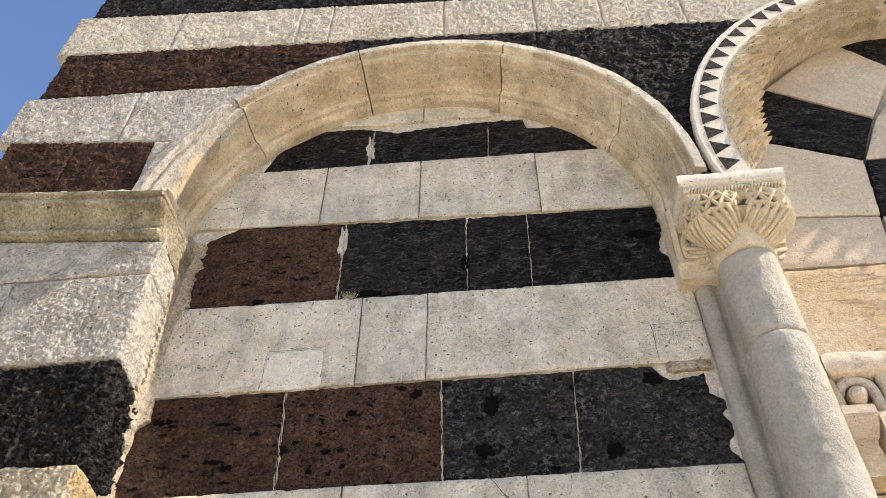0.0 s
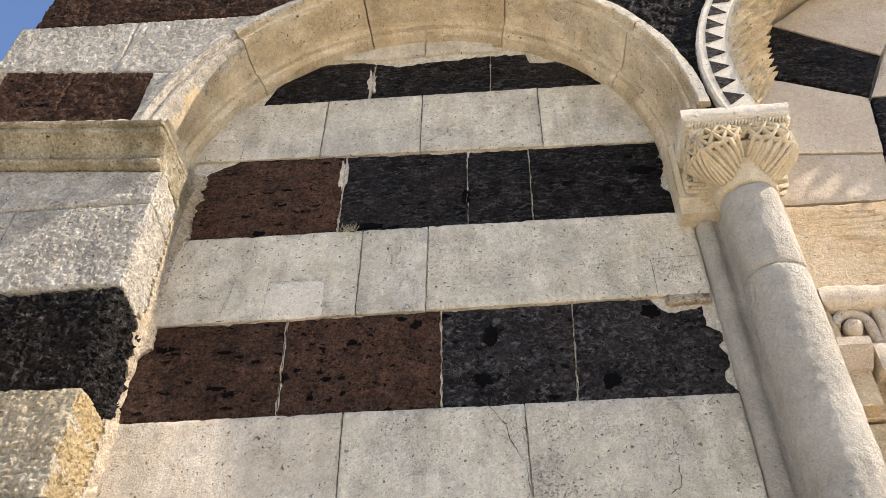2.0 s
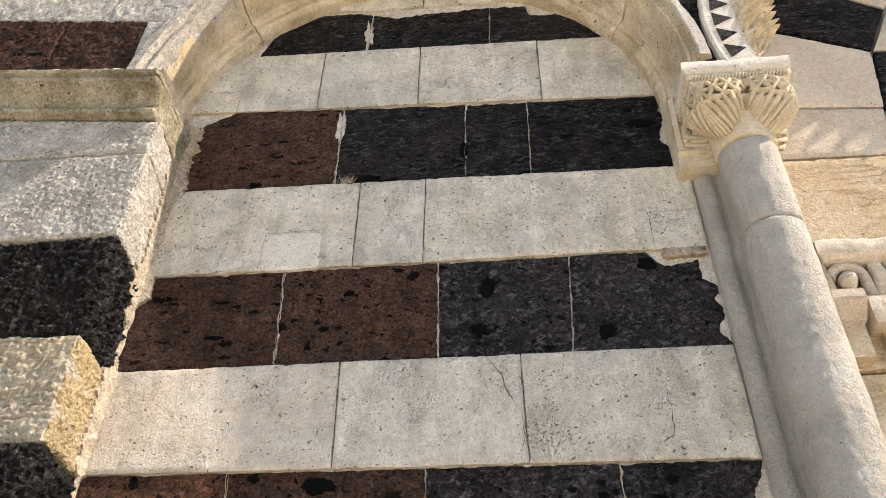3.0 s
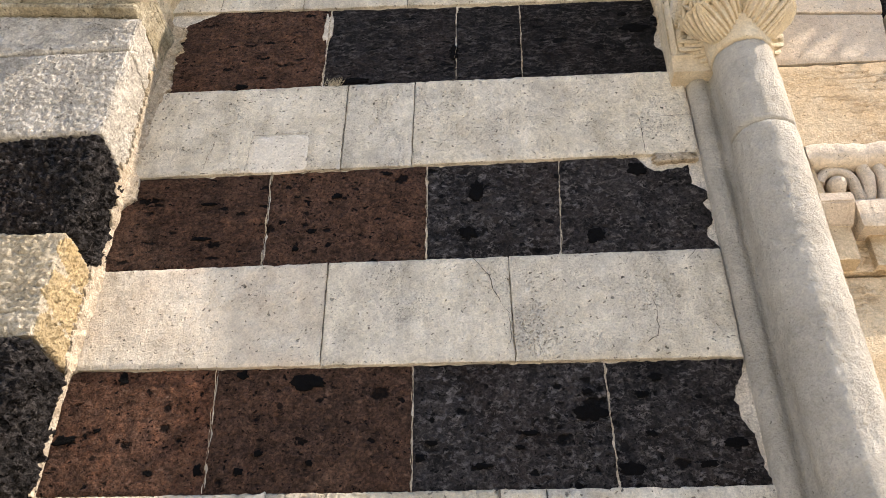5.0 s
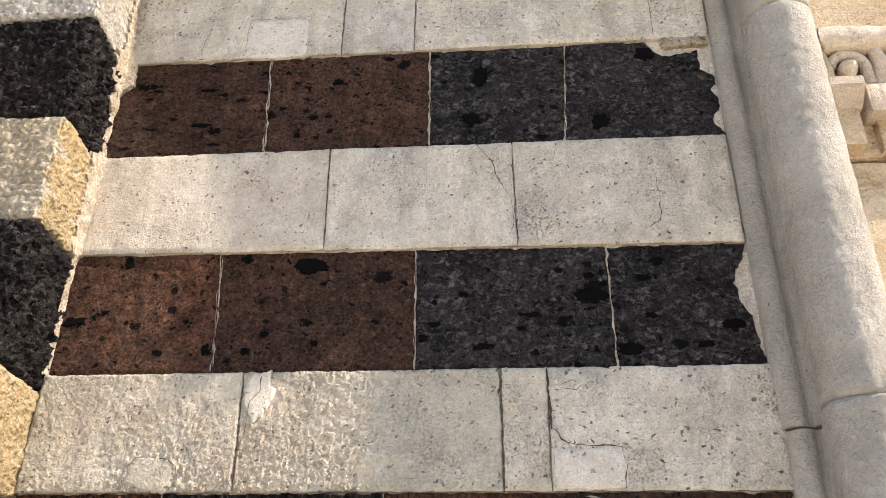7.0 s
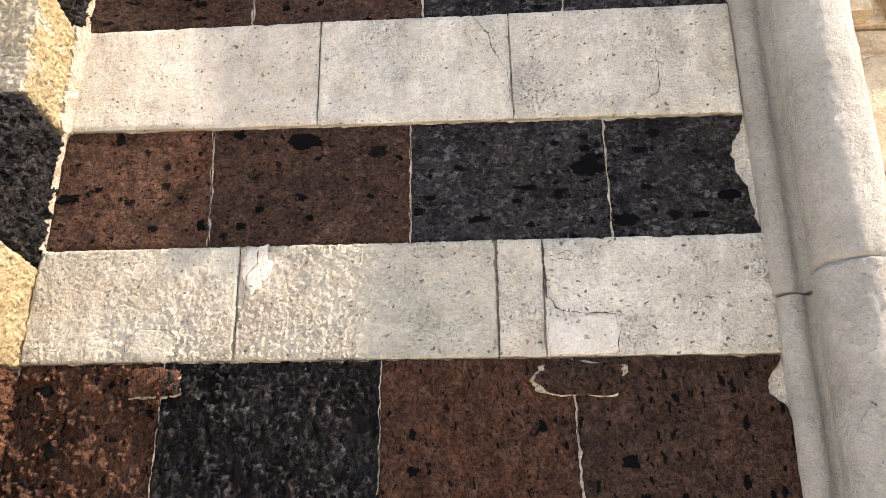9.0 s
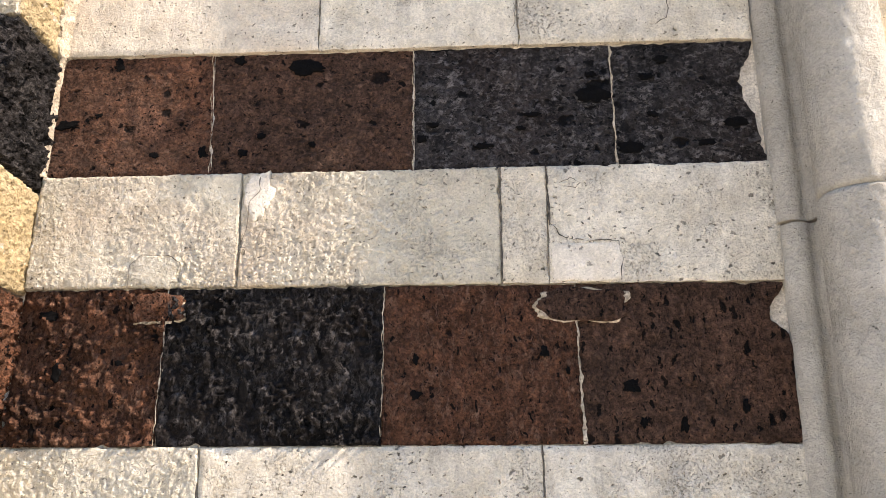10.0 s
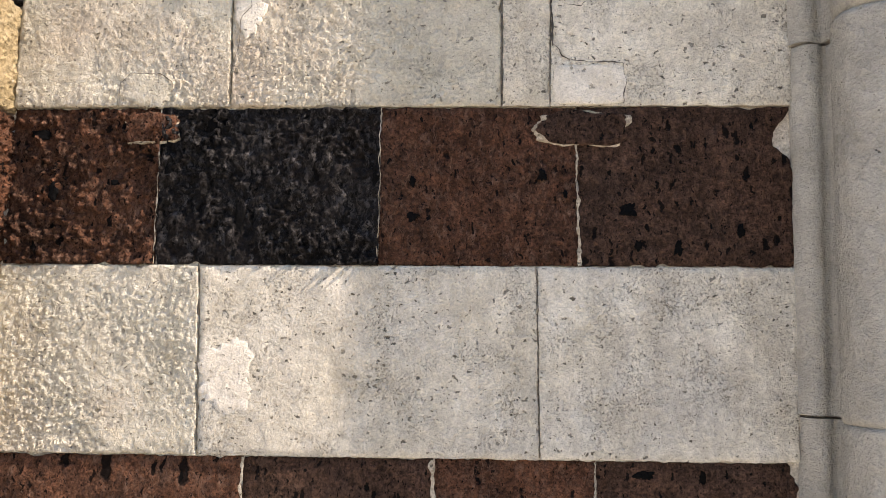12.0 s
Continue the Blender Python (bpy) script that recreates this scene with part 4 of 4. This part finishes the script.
def slab_of(name, x0, x1, y0, y1, rows, material, rough=0.002, step=0.012):
    """A moulded slab: rows of (z, inset) from its foot to its head, rounded and worn."""
    ring = []
    nx, ny = max(3, int((x1 - x0) / step)), max(3, int((y1 - y0) / step))
    for i in range(nx):
        ring.append((x0 + (x1 - x0) * i / nx, y0, 0, -1))
    for i in range(ny):
        ring.append((x1, y0 + (y1 - y0) * i / ny, 1, 0))
    for i in range(nx):
        ring.append((x1 - (x1 - x0) * i / nx, y1, 0, 1))
    for i in range(ny):
        ring.append((x0, y1 - (y1 - y0) * i / ny, -1, 0))
    n = len(ring)
    verts, faces = [], []
    for z, inset in rows:
        for i, (x, y, _, _) in enumerate(ring):
            fx = (x - (x0 + x1) / 2) / ((x1 - x0) / 2)
            fy = (y - (y0 + y1) / 2) / ((y1 - y0) / 2)
            w = rough * (hill(x * 30, y * 30, z * 30) + 0.7 * hill(x * 80, y * 80, z * 80))
            verts.append((x - fx * (inset + w), y - fy * (inset + w), z + rough * hill(x * 25, y * 25, z * 9)))
    for j in range(len(rows) - 1):
        for i in range(n):
            k = (i + 1) % n
            faces.append((j * n + i, j * n + k, (j + 1) * n + k, (j + 1) * n + i))
    faces.append(tuple(reversed(range(n))))
    faces.append(tuple((len(rows) - 1) * n + i for i in range(n)))
    return mesh_of(name, verts, faces, material)


ABX0, ABX1, ABY = 0.872, 1.214, -0.268
piece("abacus", slab_of("abacus", ABX0, ABX1, ABY, 0.02, [(3.862, 0.030), (3.868, 0.022), (3.880, 0.018), (3.902, 0.016), (3.908, 0.004), (3.914, 0.0), (3.93, 0.0), (3.948, 0.001), (3.956, 0.004), (3.960, 0.012)], WHITE, 0.003, 0.01), column, "worn white abacus")


def beading():
    bm = bmesh.new()
    for i in range(30):
        f = (i + 0.5) / 30
        for leg in (0, 1):
            if leg and i > 20:
                continue
            x = ABX0 + 0.012 + (ABX1 - ABX0 - 0.024) * f
            c = (x, ABY + 0.016, 3.886) if not leg else (ABX0 + 0.016, ABY + 0.012 + 0.0125 * i, 3.886)
            m = Matrix.Translation(c) @ Euler((0.0, 0.35 if not leg else 0.0, 0.0)).to_matrix().to_4x4() @ Matrix.Diagonal((0.0052 if not leg else 0.011, 0.011 if not leg else 0.0052, 0.0135, 1))
            bmesh.ops.create_icosphere(bm, subdivisions=2, radius=1.0, matrix=m)
            if leg:
                m2 = Matrix.Translation((ABX1 - 0.016, c[1], c[2])) @ Matrix.Diagonal((0.011, 0.0052, 0.0135, 1))
                bmesh.ops.create_icosphere(bm, subdivisions=2, radius=1.0, matrix=m2)
    for f in bm.faces:
        f.smooth = True
    me = bpy.data.meshes.new("beading")
    bm.to_mesh(me)
    bm.free()
    me.materials.append(CARVED)
    return me


piece("beading", beading(), column, "row of carved beads under the abacus")


def back_leaf():
    """The flat carved block behind the capital, with upright flutes and a plain foot."""
    nx, nz = 60, 60
    x0, x1, z0, z1 = 0.852, 1.175, 3.678, 3.990
    verts, faces = [], []
    for j in range(nz + 1):
        v = j / nz
        for i in range(nx + 1):
            u = i / nx
            x = x0 + (x1 - x0) * u
            z = z0 + (z1 - z0) * v
            y = -0.062 - 0.03 * max(0, v - 0.2)
            if v > 0.22:
                y += 0.008 * math.sin(u * 70) * min(1, (v - 0.22) * 8)
            y -= 0.012 * math.exp(-((v - 0.2) / 0.03) ** 2)
            y += 0.002 * hill(x * 40, z * 40, 0.2)
            verts.append((x, y, z))
    row = nx + 1
    for j in range(nz):
        for i in range(nx):
            k = j * row + i
            faces.append((k, k + 1, k + row + 1, k + row))
    rim = [i for i in range(nx + 1)] + [j * row + nx for j in range(1, nz + 1)] + [nz * row + i for i in range(nx - 1, -1, -1)] + [j * row for j in range(nz - 1, 0, -1)]
    base = len(verts)
    verts += [(verts[k][0], 0.05, verts[k][2]) for k in rim]
    for i in range(len(rim)):
        j = (i + 1) % len(rim)
        faces.append((rim[j], rim[i], base + i, base + j))
    return mesh_of("capital_back", verts, faces, CARVED)


piece("capital_back", back_leaf(), column, "cream carved block behind the capital")


# ---- jamb: a listel and a hollow between wall and column ----
def jamb_mesh(z0, z1, dx, seed):
    prof = [(0.899, 0.2), (0.900, 0.004), (0.905, -0.006), (0.911, -0.016), (0.920, -0.024), (0.932, -0.028), (0.942, -0.027), (0.948, -0.026), (0.955, -0.020), (0.962, -0.016), (0.969, -0.018), (0.974, -0.030), (0.978, -0.052), (0.986, -0.075), (1.06, -0.10), (1.12, -0.06), (1.14, -0.026), (1.14, 0.2)]
    m = int((z1 - z0) / 0.012)
    n = len(prof)
    verts, faces = [], []
    for j in range(m + 1):
        z = z0 + (z1 - z0) * j / m
        for x, y in prof:
            verts.append((x + dx + 0.003 * hill(z * 7, seed, x * 3) + 0.0012 * hill(z * 50, seed, x * 30), y + 0.0025 * hill(z * 9, x * 9, seed) + 0.001 * hill(z * 60, x * 60, seed), z))
    for j in range(m):
        for k in range(n - 1):
            faces.append((j * n + k, j * n + k + 1, (j + 1) * n + k + 1, (j + 1) * n + k))
    faces.append(tuple(reversed(range(n))))
    faces.append(tuple(m * n + k for k in range(n)))
    return mesh_of("wall_jamb", verts, faces, COLUMN)


jamb = tagged(piece("wall_jamb", jamb_mesh(2.212, 3.682, 0.0, 1.0)), "pale limestone jamb moulding beside the column", "wall", kind="structure")
piece("jamb_stone", jamb_mesh(1.40, 2.206, 0.008, 2.0), jamb)
piece("jamb_stone", jamb_mesh(0.0, 1.394, 0.010, 3.0), jamb)

# ---- wall and voussoirs inside the portal, beyond the column ----
portal = tagged(piece("wall_portal", box_mesh("wall_portal", (1.13, 0.0, 0.0), (4.5, 0.5, 5.2), MORTAR)), "golden and rosy stone wall inside the portal arch", "wall", kind="structure")
PF = -0.05
PORTAL = [
    ([(1.10, 3.960), (1.572, 3.925), (1.622, 4.222), (1.10, 4.48)], PINK),
    ([(1.10, 3.703), (1.535, 3.700), (1.568, 3.918), (1.10, 3.954)], PINK),
    ([(1.10, 3.270), (1.90, 3.290), (1.90, 3.690), (1.10, 3.697)], GOLD),
    ([(1.10, 2.905), (1.90, 2.905), (1.90, 3.284), (1.10, 3.264)], GOLD),
    ([(1.10, 2.50), (1.90, 2.50), (1.90, 2.900), (1.10, 2.900)], GOLD),
    ([(1.10, 2.05), (1.90, 2.05), (1.90, 2.495), (1.10, 2.495)], GOLD),
    ([(1.10, 1.60), (1.90, 1.60), (1.90, 2.045), (1.10, 2.045)], PINK),
    ([(1.10, 0.0), (1.90, 0.0), (1.90, 1.595), (1.10, 1.595)], GOLD),
    ([(1.289, 4.404), (1.628, 4.232), (1.745, 4.468), (1.405, 4.725)], BLACK),
    ([(1.410, 4.727), (1.750, 4.472), (1.945, 4.795), (1.770, 5.045)], PINK),
    ([(1.772, 5.050), (1.948, 4.80), (2.16, 4.93), (2.08, 5.20)], BLACK),
    ([(1.574, 3.925), (2.0, 3.925), (2.0, 4.215), (1.628, 4.222)], BLACK),
    ([(1.632, 4.228), (2.0, 4.221), (2.05, 4.79), (1.752, 4.468)], PINK),
    ([(1.541, 3.700), (2.0, 3.700), (2.0, 3.919), (1.574, 3.919)], PINK),
]
for k, (corners, material) in enumerate(PORTAL):
    piece("stone_block", block_mesh("stone_block", corners, PF + 0.003 * hill(k * 1.9, 0.3, 0.7), 0.2, material, 0.002, 0.002, 0.006, 0.013, 60 + k * 2.9, (0, 0, 0, 0), 0.0012), portal)

# ---- portal arch: plain rim, black inlaid triangles, carved leaves ----
parch = tagged(new("portal_arch"), "pale portal arch with black triangle inlay and carved leaves", "arch", kind="structure")
PC = (2.040, 4.168)
piece("archivolt", arc_mesh("archivolt", *PC, smooth_profile([(1.050, 0.1), (1.050, -0.256), (1.043, -0.264), (0.952, -0.264), (0.947, -0.256), (0.940, -0.258), (0.934, -0.246), (0.934, 0.1)], 3), -13, 193, WHITE, 160, 0.004), parch)
piece("leaf_bed", arc_mesh("leaf_bed", *PC, smooth_profile([(0.933, 0.1), (0.933, -0.240), (0.912, -0.212), (0.888, -0.175), (0.878, -0.165), (0.868, -0.160), (0.866, 0.1)], 3), -13, 193, CREAM, 160, 0.004), parch)


def inlay(a0, a1):
    verts = []
    for y in (-0.2665, -0.25):
        for r, a in ((1.020, a0), (1.020, a1), (0.958, (a0 + a1) / 2)):
            t = radians(a)
            verts.append((PC[0] + r * math.cos(t), y, PC[1] + r * math.sin(t)))
    return mesh_of("inlay_triangle", verts, [(0, 1, 2), (3, 5, 4), (0, 3, 4, 1), (1, 4, 5, 2), (2, 5, 3, 0)], BLACK, False)


for k in range(37):
    a = 189.5 - 5.05 * k
    j = 0.25 * hill(k * 1.7, 0.2, 0.4)
    piece("inlay_triangle", inlay(a - 2.15 + j, a + 1.95 + j), parch)


def leaf_mesh():
    """A small acanthus leaf: a fluted, lobed tongue whose tip curls out. Local x across, y outwards, z along."""
    nu, nv = 14, 12
    verts, faces = [], []
    for side in (0, 1):
        for j in range(nv + 1):
            v = j / nv
            for i in range(nu + 1):
                u = 2 * i / nu - 1
                w = 0.036 * (0.55 + 0.6 * math.sin(v * 2.4)) * (1 + 0.10 * math.cos(v * 20)) * (1 - 0.75 * max(0, v - 0.75) ** 1.0 * 2)
                x = u * w
                y = 0.008 + 0.050 * v ** 2.0 + 0.009 * math.cos(u * 9.0) * (0.4 + 0.6 * v) - 0.016 * u * u
                z = 0.105 * v - 0.018 * max(0, v - 0.8) * 5 * (0.5 + v) * 0.6
                verts.append((x, y - 0.009 * side, z))
    row = nu + 1
    half = (nv + 1) * row
    for j in range(nv):
        for i in range(nu):
            k = j * row + i
            faces.append((k, k + 1, k + row + 1, k + row))
            faces.append((half + k, half + k + row, half + k + row + 1, half + k + 1))
    rim = [i for i in range(nu + 1)] + [j * row + nu for j in range(1, nv + 1)] + [nv * row + i for i in range(nu - 1, -1, -1)] + [j * row for j in range(nv - 1, 0, -1)]
    for i in range(len(rim)):
        j = (i + 1) % len(rim)
        faces.append((rim[j], rim[i], half + rim[i], half + rim[j]))
    return mesh_of("leaf", verts, faces, CREAM)


LEAF = leaf_mesh()
for rowk, (r, y, da, size) in enumerate(((0.930, -0.232, 0.0, 0.95), (0.895, -0.186, 2.6, 1.4))):
    for k in range(36):
        a = radians(189.0 - 5.2 * k - da)
        ob = piece("leaf", LEAF, parch)
        out = Vector((-math.cos(a) * 0.72, -0.69, -math.sin(a) * 0.72)).normalized()
        along = Vector((math.sin(a), 0, -math.cos(a)))
        along = (along + 0.34 * Vector((-math.cos(a), 0, -math.sin(a)))).normalized()
        along = (along - out * along.dot(out)).normalized()
        along, out = (along + 0.28 * out).normalized(), (out - 0.28 * along).normalized()
        side = out.cross(along)
        m = Matrix((side, out, along)).transposed().to_4x4()
        m.translation = (PC[0] + r * math.cos(a), y, PC[1] + r * math.sin(a))
        ob.matrix_local = m @ Matrix.Diagonal((size, size, size * (1 + 0.1 * hill(k * 2.2, rowk, 0.1)), 1))

# ---- carved capital of the portal jamb ----
carved = tagged(new("carved_jamb_capital"), "worn golden limestone capital with a carved scroll", "capital")
piece("slab", slab_of("slab", 1.128, 1.46, -0.165, -0.04, [(3.205, 0.020), (3.215, 0.008), (3.232, 0.002), (3.262, 0.004), (3.276, 0.016), (3.280, 0.03)], PINK, 0.006, 0.009), carved)
piece("pier", slab_of("pier", 1.128, 1.205, -0.115, -0.04, [(2.912, 0.0), (2.93, 0.0), (3.02, 0.0), (3.03, 0.002)], GOLD, 0.002, 0.009), carved)


def bracket():
    bm = bmesh.new()
    pts = [(-0.048, 3.095), (-0.165, 3.095), (-0.167, 3.062), (-0.118, 3.018), (-0.048, 3.018)]
    a = [bm.verts.new((1.122, y, z)) for y, z in pts]
    c = [bm.verts.new((1.214, y, z)) for y, z in pts]
    bm.faces.new(a)
    bm.faces.new(c[::-1])
    for i in range(len(pts)):
        j = (i + 1) % len(pts)
        bm.faces.new((a[j], a[i], c[i], c[j]))
    bmesh.ops.recalc_face_normals(bm, faces=bm.faces)
    bmesh.ops.bevel(bm, geom=list(bm.edges), offset=0.004, segments=2, affect="EDGES")
    me = bpy.data.meshes.new("bracket")
    bm.to_mesh(me)
    bm.free()
    me.materials.append(PINK)
    return me


piece("bracket", bracket(), carved)


def tube(name, path, radii, material):
    n = 12
    verts, faces = [], []
    for i, p in enumerate(path):
        p = Vector(p)
        d = (Vector(path[min(i + 1, len(path) - 1)]) - Vector(path[max(i - 1, 0)])).normalized()
        u = d.cross(Vector((0, 1, 0))).normalized()
        w = Vector((0, 1, 0))
        for k in range(n):
            a = 2 * math.pi * k / n
            r = radii[i] * (1 + 0.12 * hill(p.x * 60, p.z * 60, k * 0.5))
            verts.append(p + u * r * math.cos(a) + w * r * 1.3 * math.sin(a))
    for i in range(len(path) - 1):
        for k in range(n):
            j = (k + 1) % n
            faces.append((i * n + k, i * n + j, (i + 1) * n + j, (i + 1) * n + k))
    faces.append(tuple(reversed(range(n))))
    faces.append(tuple((len(path) - 1) * n + k for k in range(n)))
    return mesh_of(name, verts, faces, material)


# the scroll: a hood that bends over a knob, and folds beside it
hood = [(1.158 + 0.046 * (1 - math.cos(t)), -0.118, 3.150 + 0.048 * math.sin(t)) for t in [0.1 + 2.9 * i / 15 for i in range(16)]]
hood += [(1.254, -0.112, 3.12), (1.262, -0.108, 3.096)]
piece("scroll", tube("scroll", hood, [0.014] * len(hood), PINK), carved)
piece("scroll", tube("scroll", [(1.150, -0.11, 3.098), (1.143, -0.115, 3.14), (1.140, -0.112, 3.20)], [0.018, 0.020, 0.018], GOLD), carved)
knob = [(1.203, -0.115, 3.118 + 0.008 * i) for i in range(9)]
piece("knob", tube("knob", knob, [0.004, 0.014, 0.020, 0.024, 0.026, 0.025, 0.021, 0.014, 0.004], PINK), carved)
for k in range(5):
    x = 1.288 + 0.042 * k
    piece("fold", tube("fold", [(x - 0.012, -0.100, 3.096), (x - 0.004, -0.112, 3.13), (x, -0.118, 3.17), (x - 0.008, -0.120, 3.21)], [0.019, 0.018, 0.020, 0.016], PINK), carved)
piece("shelf", slab_of("shelf", 1.228, 1.46, -0.135, -0.04, [(3.006, 0.006), (3.014, 0.0), (3.085, 0.0), (3.093, 0.006)], PINK, 0.003, 0.009), carved)
piece("pier", slab_of("pier", 1.258, 1.46, -0.085, -0.04, [(2.912, 0.0), (2.95, 0.0), (3.008, 0.0)], GOLD, 0.002, 0.009), carved)
piece("recess_back", slab_of("recess_back", 1.10, 1.48, -0.060, -0.03, [(2.908, 0.0), (3.0, 0.0), (3.21, 0.0)], GOLD, 0.002, 0.012), carved)

# ---- dry tuft on the ledge of a pale course ----
def tuft():
    rnd = random.Random(4)
    verts, faces = [], []
    for _ in range(70):
        a, t = rnd.uniform(-1.3, 1.3), rnd.uniform(0.012, 0.034)
        x0 = -0.268 + rnd.gauss(0, 0.012)
        for k in range(4):
            f = k / 3
            x = x0 + math.sin(a) * t * f
            y = 0.004 - 0.014 * f * rnd.uniform(0.6, 1.2)
            z = 3.760 + math.cos(a) * t * f
            w = 0.0011 * (1 - f * 0.8)
            verts += [(x - w, y, z), (x + w, y + 0.0004, z)]
        b = len(verts) - 8
        for k in range(3):
            faces.append((b + 2 * k, b + 2 * k + 1, b + 2 * k + 3, b + 2 * k + 2))
    return mesh_of("dry_grass_tuft", verts, faces, STRAW)


tagged(piece("dry_grass_tuft", tuft()), "small dry grass tuft rooted on a stone ledge", "plant")
